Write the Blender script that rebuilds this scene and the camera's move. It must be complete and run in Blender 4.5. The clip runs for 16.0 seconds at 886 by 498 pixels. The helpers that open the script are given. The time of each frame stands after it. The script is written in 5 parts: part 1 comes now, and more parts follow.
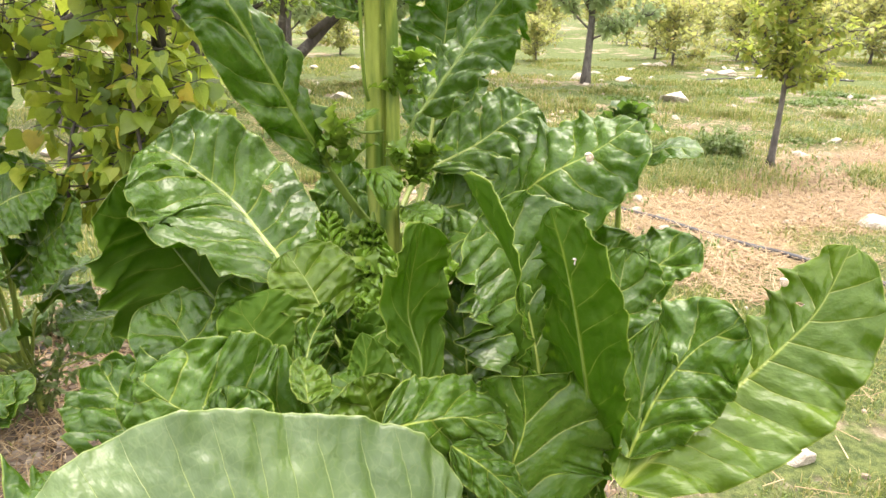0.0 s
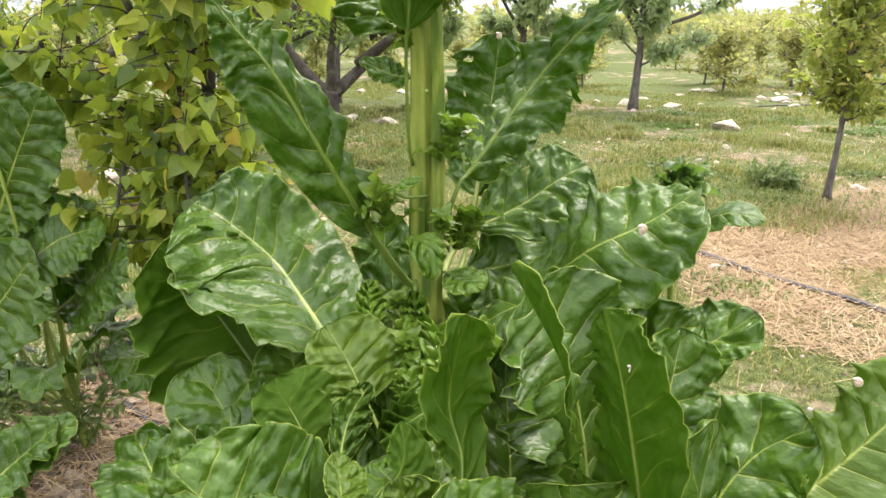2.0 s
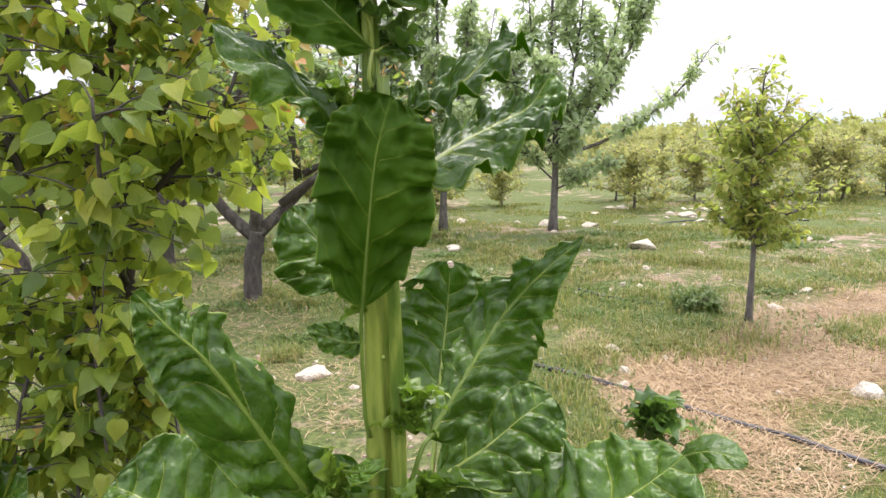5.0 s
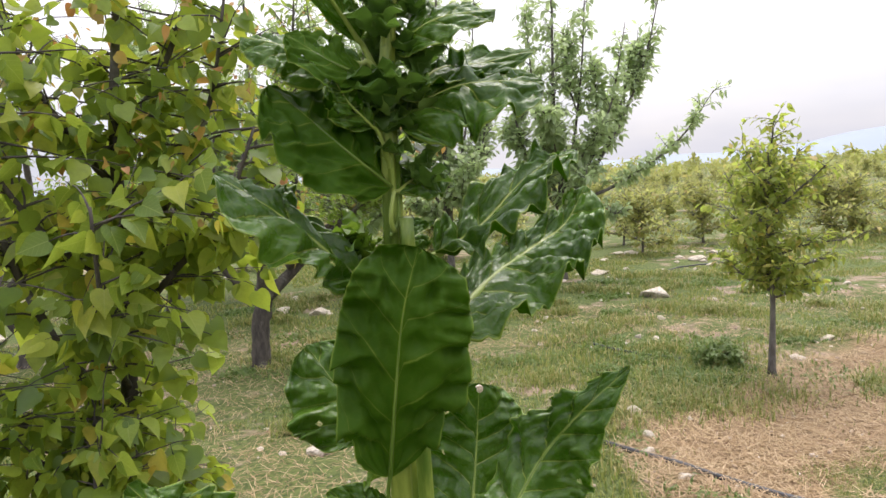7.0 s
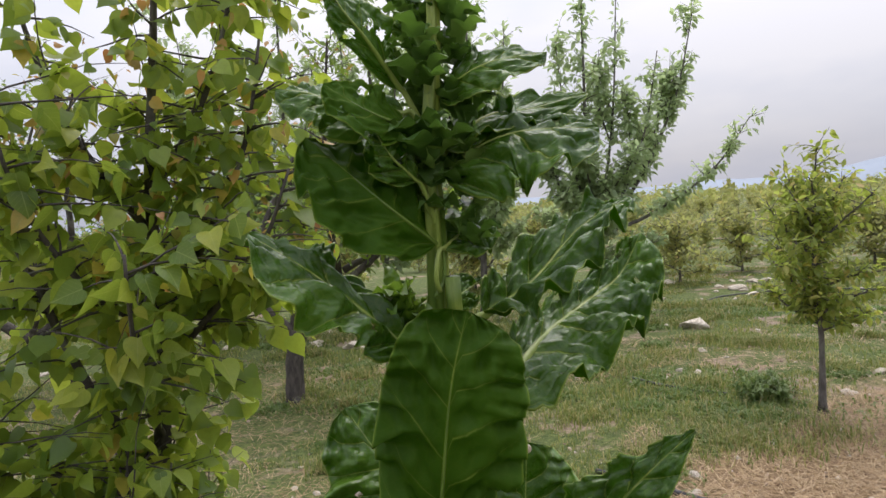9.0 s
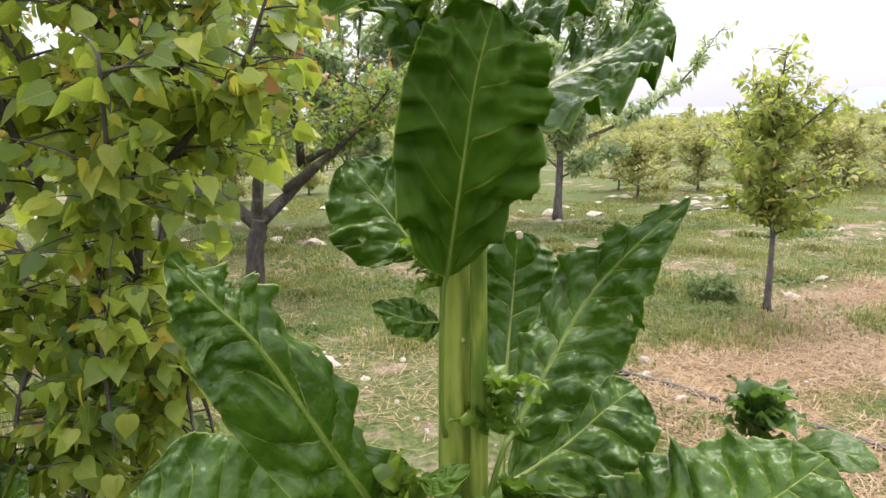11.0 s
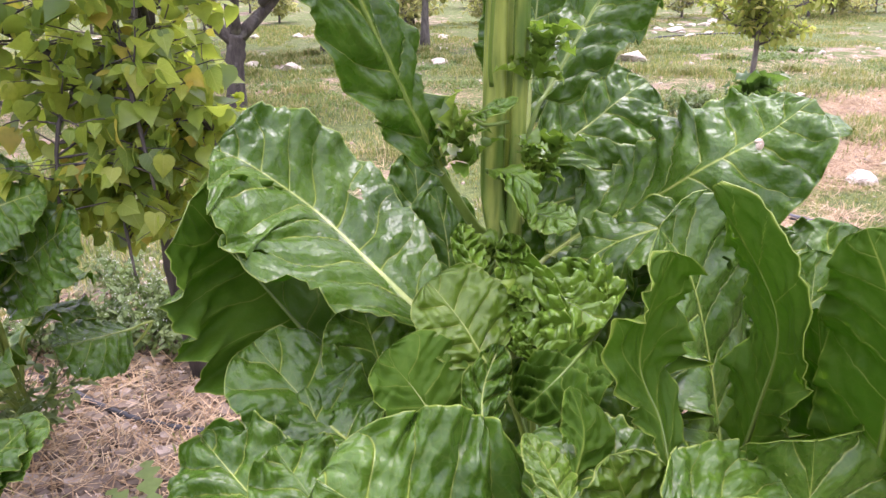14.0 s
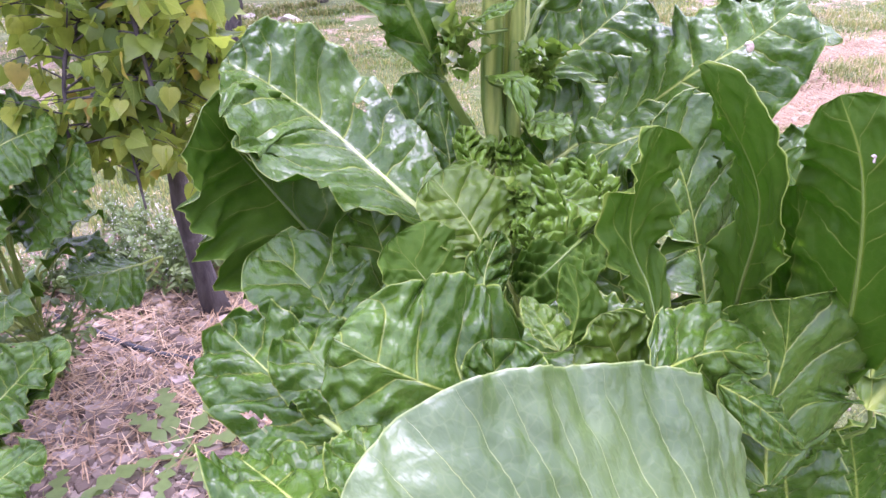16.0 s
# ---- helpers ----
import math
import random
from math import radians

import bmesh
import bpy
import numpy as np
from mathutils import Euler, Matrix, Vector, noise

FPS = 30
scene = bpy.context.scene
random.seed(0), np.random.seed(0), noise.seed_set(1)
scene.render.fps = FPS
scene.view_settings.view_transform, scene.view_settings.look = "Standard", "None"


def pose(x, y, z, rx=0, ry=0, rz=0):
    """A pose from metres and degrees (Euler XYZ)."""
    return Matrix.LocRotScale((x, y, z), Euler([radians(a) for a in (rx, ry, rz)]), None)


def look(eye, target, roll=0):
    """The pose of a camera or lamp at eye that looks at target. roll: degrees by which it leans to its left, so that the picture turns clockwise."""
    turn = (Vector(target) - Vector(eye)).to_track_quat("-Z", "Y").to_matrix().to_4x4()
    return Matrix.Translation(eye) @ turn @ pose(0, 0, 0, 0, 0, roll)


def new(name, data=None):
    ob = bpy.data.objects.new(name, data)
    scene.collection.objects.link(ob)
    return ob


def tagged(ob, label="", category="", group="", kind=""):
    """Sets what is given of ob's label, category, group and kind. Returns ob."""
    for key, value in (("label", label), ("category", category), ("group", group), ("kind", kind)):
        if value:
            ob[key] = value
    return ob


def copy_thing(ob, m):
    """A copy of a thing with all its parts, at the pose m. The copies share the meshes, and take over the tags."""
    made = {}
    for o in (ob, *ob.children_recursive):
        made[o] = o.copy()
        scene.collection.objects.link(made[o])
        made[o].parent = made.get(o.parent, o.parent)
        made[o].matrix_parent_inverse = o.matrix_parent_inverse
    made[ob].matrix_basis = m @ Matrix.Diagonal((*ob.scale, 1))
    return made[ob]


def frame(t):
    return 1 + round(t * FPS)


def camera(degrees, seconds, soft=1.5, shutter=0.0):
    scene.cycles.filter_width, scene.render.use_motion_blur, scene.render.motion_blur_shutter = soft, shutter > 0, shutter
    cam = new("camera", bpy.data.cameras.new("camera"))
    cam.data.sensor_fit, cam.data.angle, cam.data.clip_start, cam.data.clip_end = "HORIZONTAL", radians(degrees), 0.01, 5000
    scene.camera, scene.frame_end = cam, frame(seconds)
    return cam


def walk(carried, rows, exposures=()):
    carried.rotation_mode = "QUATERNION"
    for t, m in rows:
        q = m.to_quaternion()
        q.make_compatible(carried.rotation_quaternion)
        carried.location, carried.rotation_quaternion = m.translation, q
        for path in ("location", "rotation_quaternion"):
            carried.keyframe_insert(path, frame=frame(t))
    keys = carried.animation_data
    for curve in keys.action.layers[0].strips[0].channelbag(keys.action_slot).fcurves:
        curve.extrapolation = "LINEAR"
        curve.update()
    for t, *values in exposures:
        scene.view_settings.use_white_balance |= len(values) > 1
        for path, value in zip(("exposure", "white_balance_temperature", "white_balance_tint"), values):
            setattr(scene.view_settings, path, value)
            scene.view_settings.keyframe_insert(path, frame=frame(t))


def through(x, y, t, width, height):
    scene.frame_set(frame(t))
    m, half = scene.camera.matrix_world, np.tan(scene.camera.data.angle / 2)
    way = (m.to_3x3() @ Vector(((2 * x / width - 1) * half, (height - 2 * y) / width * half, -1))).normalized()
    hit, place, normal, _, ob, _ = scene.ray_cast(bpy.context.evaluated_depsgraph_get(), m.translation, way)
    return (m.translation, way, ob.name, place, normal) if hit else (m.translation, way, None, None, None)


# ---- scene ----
cam = camera(65.5, 16.0)
METRES, EYE, TILT, LEAN, TURN = 1.25, 1.2, -20.4, 0.0, 0.0
ROWS = [
    (0.0, 0.0, 0.0, 0.0, 0.0, -0.0, -0.0),
    (0.5, 0.0062, 0.0122, 0.0017, 1.61, -0.12, -0.71),
    (1.0, 0.0156, 0.0133, 0.0327, 3.1, 2.8, 0.2),
    (1.5, 0.0033, 0.0117, 0.0484, 4.73, 2.6, -0.43),
    (2.0, -0.0031, 0.028, 0.0588, 3.49, 1.59, -1.22),
    (2.5, -0.0126, 0.0437, 0.0571, 2.93, 0.02, 0.58),
    (3.0, 0.0038, 0.0612, 0.0997, 2.18, 2.71, 2.1),
    (3.5, 0.0013, 0.0666, 0.1478, 0.42, 4.87, 5.75),
    (4.0, -0.0223, 0.077, 0.1694, -1.53, 6.6, 3.43),
    (4.5, -0.0359, 0.0815, 0.2028, -2.45, 8.99, 2.03),
    (7.0, -0.0571, 0.1402, 0.3399, -1.41, 14.55, 4.01),
    (7.5, -0.0631, 0.1549, 0.3731, -1.25, 16.41, 4.07),
    (8.0, -0.0733, 0.1565, 0.3914, -0.37, 18.52, 3.39),
    (8.5, -0.0812, 0.153, 0.403, 0.34, 19.81, 3.64),
    (9.0, -0.0667, 0.1745, 0.3738, 1.31, 17.2, 3.85),
    (11.5, -0.1316, 0.2247, 0.1955, -3.73, 7.22, 2.38),
    (12.0, -0.1467, 0.2229, 0.1502, -4.99, 3.19, 3.61),
    (12.5, -0.1807, 0.186, 0.1125, -5.2, 0.52, 4.9),
    (13.0, -0.1923, 0.1659, 0.0865, -4.64, -1.46, 4.66),
    (13.5, -0.201, 0.1487, 0.0583, -4.74, -3.34, 3.47),
    (14.0, -0.2021, 0.1441, 0.0542, -4.78, -2.9, 3.0),
    (14.5, -0.2008, 0.141, 0.0454, -5.0, -3.79, 3.57),
    (15.0, -0.2063, 0.1305, 0.0375, -5.72, -4.1, 5.12),
    (15.5, -0.2085, 0.1153, 0.0121, -5.0, -5.66, 4.28),
    (16.0, -0.2098, 0.1058, 0.0001, -4.69, -6.36, 3.78),
]
EXPOSURES = [(0.0, 1.30, 6950, 16), (0.5, 1.06, 6850, 16), (1.5, 1.05, 6700, 16), (2.5, 0.97, 6750, 15), (3.0, 1.03, 6650, 15), (4.0, 0.80, 6450, 18), (4.5, 0.75, 6400, 19), (7.0, 0.40, 6500, 17),
             (8.5, -0.12, 6250, 17), (9.0, -0.12, 6300, 17), (11.5, 0.83, 6650, 19), (12.5, 0.98, 7000, 15), (13.0, 1.02, 6900, 18), (13.5, 1.08, 6600, 26), (14.0, 1.16, 6000, 37), (14.5, 1.28, 5550, 49), (16.0, 1.45, 5400, 55)]
base = pose(0, 0, EYE, TILT, LEAN, TURN)
walk(cam, [(t, base @ pose(METRES * x, METRES * y, METRES * z, 90 + pitch, roll, yaw)) for t, x, y, z, yaw, pitch, roll in ROWS], EXPOSURES)

# ---- light: a bright overcast sky with a veiled sun ----
world = bpy.data.worlds.new("overcast")
scene.world = world
world.use_nodes = True
wt = world.node_tree
wt.nodes.clear()
sky = wt.nodes.new("ShaderNodeTexSky")
sky.sky_type, sky.sun_disc = "NISHITA", False
sky.sun_elevation, sky.sun_rotation = radians(58), radians(25)
sky.air_density, sky.dust_density = 1.2, 3.0
coord = wt.nodes.new("ShaderNodeTexCoord")
stretch = wt.nodes.new("ShaderNodeMapping")
stretch.inputs["Scale"].default_value = (1.0, 1.0, 2.6)
clouds = wt.nodes.new("ShaderNodeTexNoise")
clouds.inputs["Scale"].default_value, clouds.inputs["Detail"].default_value = 1.7, 5.0
clouds.inputs["Roughness"].default_value = 0.5
ramp = wt.nodes.new("ShaderNodeValToRGB")
ramp.color_ramp.elements[0].position, ramp.color_ramp.elements[0].color = 0.32, (0.62, 0.69, 0.83, 1)
ramp.color_ramp.elements[1].position, ramp.color_ramp.elements[1].color = 0.62, (1.0, 1.0, 1.0, 1)
veil = wt.nodes.new("ShaderNodeBackground")
# an overcast sky is brighter overhead than at the horizon
rise = wt.nodes.new("ShaderNodeSeparateXYZ")
lift = wt.nodes.new("ShaderNodeMapRange")
lift.inputs["From Min"].default_value, lift.inputs["From Max"].default_value = 0.05, 1.0
lift.inputs["To Min"].default_value, lift.inputs["To Max"].default_value = 0.78, 2.6
wt.links.new(coord.outputs["Generated"], rise.inputs[0])
wt.links.new(rise.outputs[2], lift.inputs["Value"])
wt.links.new(lift.outputs[0], veil.inputs["Strength"])
blue = wt.nodes.new("ShaderNodeBackground")
blue.inputs["Strength"].default_value = 0.10
both = wt.nodes.new("ShaderNodeMixShader")
both.inputs[0].default_value = 0.85
out = wt.nodes.new("ShaderNodeOutputWorld")
wt.links.new(coord.outputs["Generated"], stretch.inputs["Vector"])
wt.links.new(stretch.outputs["Vector"], clouds.inputs["Vector"])
wt.links.new(clouds.outputs["Fac"], ramp.inputs["Fac"])
wt.links.new(ramp.outputs["Color"], veil.inputs["Color"])
wt.links.new(sky.outputs["Color"], blue.inputs["Color"])
wt.links.new(blue.outputs[0], both.inputs[1])
wt.links.new(veil.outputs[0], both.inputs[2])
wt.links.new(both.outputs[0], out.inputs["Surface"])

sun = new("sun", bpy.data.lights.new("sun", "SUN"))
sun.data.energy, sun.data.angle, sun.data.color = 2.4, radians(35), (1.0, 0.95, 0.86)
sun.matrix_world = look((3.0, 6.0, 12.0), (0, 1, 0))

# ---- materials ----
def material(name):
    m = bpy.data.materials.new(name)
    m.use_nodes = True
    nt = m.node_tree
    nt.nodes.clear()
    return m, nt


def node(nt, kind, **values):
    n = nt.nodes.new(kind)
    for key, value in values.items():
        n.inputs[key.replace("_", " ")].default_value = value
    return n


def maths(nt, op, a, b=None, clamp=False):
    n = nt.nodes.new("ShaderNodeMath")
    n.operation, n.use_clamp = op, clamp
    for i, v in enumerate((a, b)):
        if v is None:
            continue
        if isinstance(v, (int, float)):
            n.inputs[i].default_value = v
        else:
            nt.links.new(v, n.inputs[i])
    return n.outputs[0]


def mix(nt, fac, a, b, blend="MIX"):
    n = nt.nodes.new("ShaderNodeMix")
    n.data_type, n.blend_type = "RGBA", blend
    for i, v in ((0, fac), (6, a), (7, b)):
        if isinstance(v, (int, float)):
            n.inputs[i].default_value = v
        elif isinstance(v, tuple):
            n.inputs[i].default_value = (*v, 1)
        else:
            nt.links.new(v, n.inputs[i])
    return n.outputs[2]


def noise_of(nt, scale, detail=3.0, rough=0.55, space="Object", vector=None, stretch=None):
    n = node(nt, "ShaderNodeTexNoise", Scale=scale, Detail=detail, Roughness=rough)
    if vector is None:
        c = nt.nodes.new("ShaderNodeTexCoord")
        vector = c.outputs[space]
    if stretch:
        s = nt.nodes.new("ShaderNodeMapping")
        s.inputs["Scale"].default_value = stretch
        nt.links.new(vector, s.inputs["Vector"])
        vector = s.outputs["Vector"]
    nt.links.new(vector, n.inputs["Vector"])
    return n.outputs["Fac"]


def ramp_of(nt, fac, *stops):
    n = nt.nodes.new("ShaderNodeValToRGB")
    e = n.color_ramp.elements
    while len(e) < len(stops):
        e.new(0.5)
    for el, (pos, col) in zip(e, stops):
        el.position, el.color = pos, (*col, 1) if len(col) == 3 else col
    nt.links.new(fac, n.inputs["Fac"])
    return n.outputs["Color"]


def step_of(nt, value, lo, hi):
    n = nt.nodes.new("ShaderNodeMapRange")
    n.interpolation_type = "SMOOTHSTEP"
    n.inputs["From Min"].default_value, n.inputs["From Max"].default_value = lo, hi
    nt.links.new(value, n.inputs["Value"])
    return n.outputs["Result"]


def bump_of(nt, height, strength, distance):
    n = node(nt, "ShaderNodeBump", Strength=strength, Distance=distance)
    nt.links.new(height, n.inputs["Height"])
    return n.outputs["Normal"]


def surface(nt, colour, rough=0.6, normal=None, through=None, share=0.0, spec=0.5, metal=0.0, coat=0.0):
    """A principled surface; through and share: the colour and the part of light that passes through a leaf."""
    p = nt.nodes.new("ShaderNodeBsdfPrincipled")
    for key, v in (("Base Color", colour), ("Roughness", rough), ("Metallic", metal), ("Specular IOR Level", spec), ("Coat Weight", coat)):
        if isinstance(v, (int, float)):
            p.inputs[key].default_value = v
        elif isinstance(v, tuple):
            p.inputs[key].default_value = (*v, 1)
        else:
            nt.links.new(v, p.inputs[key])
    if normal is not None:
        nt.links.new(normal, p.inputs["Normal"])
    o = nt.nodes.new("ShaderNodeOutputMaterial")
    last = p.outputs[0]
    if share:
        tr = nt.nodes.new("ShaderNodeBsdfTranslucent")
        if isinstance(through, tuple):
            tr.inputs["Color"].default_value = (*through, 1)
        else:
            nt.links.new(through, tr.inputs["Color"])
        m = nt.nodes.new("ShaderNodeMixShader")
        m.inputs[0].default_value = share
        nt.links.new(last, m.inputs[1])
        nt.links.new(tr.outputs[0], m.inputs[2])
        last = m.outputs[0]
    nt.links.new(last, o.inputs["Surface"])


def chard_material(name, dark, light, vein, rough, through, share, vein_wide, spec=0.5, relief=0.75, puff=0.6):
    """A leaf's skin: lateral veins along whole numbers of the vein map, a fine net between them, a broad pale midrib."""
    m, nt = material(name)
    uv = nt.nodes.new("ShaderNodeUVMap")
    uv.uv_map = "vein"
    sep = nt.nodes.new("ShaderNodeSeparateXYZ")
    nt.links.new(uv.outputs[0], sep.inputs[0])
    wob = noise_of(nt, 22.0, 2.0)
    phase = maths(nt, "ADD", sep.outputs[0], maths(nt, "MULTIPLY", maths(nt, "SUBTRACT", wob, 0.5), 0.14))
    near = maths(nt, "ABSOLUTE", maths(nt, "SUBTRACT", maths(nt, "FRACT", phase), 0.5))
    side = maths(nt, "ABSOLUTE", sep.outputs[1])
    wide = maths(nt, "MULTIPLY", maths(nt, "SUBTRACT", 1.05, side), vein_wide)
    line = maths(nt, "SUBTRACT", 1.0, maths(nt, "DIVIDE", maths(nt, "SUBTRACT", 0.5, near), wide), clamp=True)
    uv2 = nt.nodes.new("ShaderNodeUVMap")
    uv2.uv_map = "rib"
    sep2 = nt.nodes.new("ShaderNodeSeparateXYZ")
    nt.links.new(uv2.outputs[0], sep2.inputs[0])
    half = maths(nt, "MULTIPLY", maths(nt, "SUBTRACT", 1.06, sep2.outputs[1]), 0.0034)
    rib = maths(nt, "SUBTRACT", 1.4, maths(nt, "DIVIDE", sep2.outputs[0], half), clamp=True)
    uv3 = nt.nodes.new("ShaderNodeUVMap")
    uv3.uv_map = "margin"
    sep3 = nt.nodes.new("ShaderNodeSeparateXYZ")
    nt.links.new(uv3.outputs[0], sep3.inputs[0])
    edge = step_of(nt, sep3.outputs[0], 0.016, 0.005)
    net = nt.nodes.new("ShaderNodeTexVoronoi")
    net.feature = "DISTANCE_TO_EDGE"
    net.inputs["Scale"].default_value = 95.0
    c = nt.nodes.new("ShaderNodeTexCoord")
    nt.links.new(c.outputs["Object"], net.inputs["Vector"])
    netline = step_of(nt, net.outputs["Distance"], 0.10, 0.0)
    warp = nt.nodes.new("ShaderNodeMix")
    warp.data_type = "VECTOR"
    warp.inputs[0].default_value = 0.035
    drift = node(nt, "ShaderNodeTexNoise", Scale=18.0, Detail=2.0)
    nt.links.new(c.outputs["Object"], drift.inputs["Vector"])
    nt.links.new(c.outputs["Object"], warp.inputs[4])
    nt.links.new(drift.outputs["Color"], warp.inputs[5])
    pads = []
    for scale in (40.0, 95.0):
        vo = nt.nodes.new("ShaderNodeTexVoronoi")
        vo.feature = "DISTANCE_TO_EDGE"
        vo.inputs["Scale"].default_value = scale
        nt.links.new(warp.outputs[1], vo.inputs["Vector"])
        pads.append(step_of(nt, vo.outputs["Distance"], -0.05, 0.40))
    dome = maths(nt, "SUBTRACT", 1.0, maths(nt, "POWER", maths(nt, "MULTIPLY", near, 2.0), 3.0))
    patch = noise_of(nt, 9.0, 4.0, 0.6)
    grain = noise_of(nt, 140.0, 3.0, 0.6)
    col = mix(nt, step_of(nt, patch, 0.3, 0.72), dark, light)
    col = mix(nt, maths(nt, "MULTIPLY", step_of(nt, grain, 0.45, 0.75), 0.25), col, light)
    mask = maths(nt, "MAXIMUM", maths(nt, "MULTIPLY", line, 0.78), maths(nt, "MULTIPLY", rib, 0.8))
    mask = maths(nt, "MAXIMUM", mask, maths(nt, "MULTIPLY", edge, 0.6))
    mask = maths(nt, "MAXIMUM", mask, maths(nt, "MULTIPLY", netline, 0.075))
    col = mix(nt, mask, col, vein)
    height = maths(nt, "ADD", maths(nt, "MULTIPLY", pads[0], 0.30), maths(nt, "MULTIPLY", pads[1], 0.12))
    height = maths(nt, "ADD", height, maths(nt, "MULTIPLY", dome, puff))
    height = maths(nt, "SUBTRACT", height, maths(nt, "MULTIPLY", line, 0.45))
    # folds that run along the lateral veins
    folds = noise_of(nt, 1.0, 2.0, 0.5, vector=uv.outputs[0], stretch=(5.0, 7.0, 1.0))
    height = maths(nt, "ADD", height, maths(nt, "MULTIPLY", folds, 0.75))
    height = maths(nt, "ADD", height, maths(nt, "MULTIPLY", grain, 0.04))
    spot = noise_of(nt, 60.0, 2.0, 0.5)
    r = maths(nt, "ADD", rough, maths(nt, "MULTIPLY", maths(nt, "SUBTRACT", spot, 0.5), 0.14))
    tcol = mix(nt, maths(nt, "MULTIPLY", mask, 0.7), through, vein)
    surface(nt, col, r, bump_of(nt, height, relief, 0.0042), tcol, share, spec)
    return m


LEAF_FRONT = chard_material("chard_leaf_front", (0.032, 0.080, 0.006), (0.066, 0.138, 0.011), (0.34, 0.42, 0.075), 0.28, (0.18, 0.42, 0.01), 0.22, 0.046, 0.38, 0.65)
LEAF_LIGHT = chard_material("chard_leaf_light", (0.064, 0.124, 0.008), (0.108, 0.180, 0.013), (0.36, 0.43, 0.080), 0.34, (0.28, 0.50, 0.01), 0.30, 0.042, 0.42, 0.6)
LEAF_BACK = chard_material("chard_leaf_back", (0.033, 0.078, 0.004), (0.052, 0.110, 0.007), (0.22, 0.30, 0.036), 0.58, (0.24, 0.50, 0.005), 0.30, 0.034, 0.12, 0.40)
LEAF_PALE = chard_material("chard_leaf_pale", (0.052, 0.100, 0.018), (0.085, 0.145, 0.028), (0.34, 0.42, 0.13), 0.40, (0.20, 0.40, 0.04), 0.22, 0.030, 0.7, 0.4, 0.15)
YOUNG_FRONT = chard_material("young_leaf_front", (0.085, 0.180, 0.012), (0.165, 0.285, 0.024), (0.36, 0.46, 0.08), 0.21, (0.32, 0.60, 0.02), 0.28, 0.07, 0.6, 1.0)


def stalk_material(name, a, b, rough, scale=30.0, stretch=(1, 1, 0.12), share=0.12):
    m, nt = material(name)
    streak = noise_of(nt, scale, 4.0, 0.6, stretch=stretch)
    fine = noise_of(nt, 160.0, 3.0, 0.6)
    col = mix(nt, step_of(nt, streak, 0.35, 0.68), a, b)
    surface(nt, col, rough, bump_of(nt, maths(nt, "ADD", streak, maths(nt, "MULTIPLY", fine, 0.4)), 0.35, 0.003), b, share)
    return m


RIB = stalk_material("pale_leaf_rib", (0.22, 0.30, 0.05), (0.35, 0.41, 0.10), 0.40)
RIB_GREEN = stalk_material("green_leaf_rib", (0.10, 0.17, 0.022), (0.17, 0.25, 0.04), 0.45)
STEM = stalk_material("ridged_green_stem", (0.075, 0.145, 0.014), (0.33, 0.385, 0.07), 0.42, 46.0)


def bark_material(name, a, b):
    m, nt = material(name)
    streak = noise_of(nt, 26.0, 6.0, 0.65, stretch=(1, 1, 0.3))
    spots = noise_of(nt, 9.0, 4.0, 0.6)
    col = mix(nt, step_of(nt, streak, 0.3, 0.7), a, b)
    col = mix(nt, maths(nt, "MULTIPLY", step_of(nt, spots, 0.55, 0.7), 0.5), col, (0.23, 0.22, 0.19))
    surface(nt, col, 0.85, bump_of(nt, streak, 0.9, 0.012))
    return m


BARK = bark_material("dark_bark", (0.030, 0.024, 0.020), (0.090, 0.076, 0.062))
BARK_GREY = bark_material("grey_bark", (0.060, 0.052, 0.045), (0.16, 0.145, 0.125))


def tree_leaf_material(name, stops, rough, through, share, random_from="island", spec=0.4):
    m, nt = material(name)
    if random_from == "object":
        r = nt.nodes.new("ShaderNodeObjectInfo").outputs["Random"]
    else:
        r = nt.nodes.new("ShaderNodeNewGeometry").outputs["Random Per Island"]
    col = ramp_of(nt, r, *stops)
    grain = noise_of(nt, 60.0, 3.0, 0.6)
    col = mix(nt, maths(nt, "MULTIPLY", step_of(nt, grain, 0.35, 0.75), 0.35), col, tuple(c * 0.55 for c in stops[0][1]))
    if random_from == "object":
        place = nt.nodes.new("ShaderNodeTexCoord")
        xyz = nt.nodes.new("ShaderNodeSeparateXYZ")
        nt.links.new(place.outputs["Object"], xyz.inputs[0])
        across = maths(nt, "ABSOLUTE", xyz.outputs[0])
        rib = step_of(nt, across, 0.022, 0.008)
        lateral = maths(nt, "FRACT", maths(nt, "MULTIPLY", maths(nt, "SUBTRACT", xyz.outputs[1], maths(nt, "MULTIPLY", across, 0.8)), 6.0))
        lateral = maths(nt, "MULTIPLY", step_of(nt, maths(nt, "ABSOLUTE", maths(nt, "SUBTRACT", lateral, 0.5)), 0.09, 0.02), 0.45)
        col = mix(nt, maths(nt, "MULTIPLY", maths(nt, "MAXIMUM", rib, lateral), 0.5), col, (0.50, 0.52, 0.14))
        mottle = noise_of(nt, 3.0, 3.0, 0.6)
        col = mix(nt, maths(nt, "MULTIPLY", step_of(nt, mottle, 0.45, 0.7), 0.4), col, stops[1][1])
    surface(nt, col, rough, bump_of(nt, grain, 0.3, 0.002), mix(nt, 0.55, col, through), share, spec)
    return m


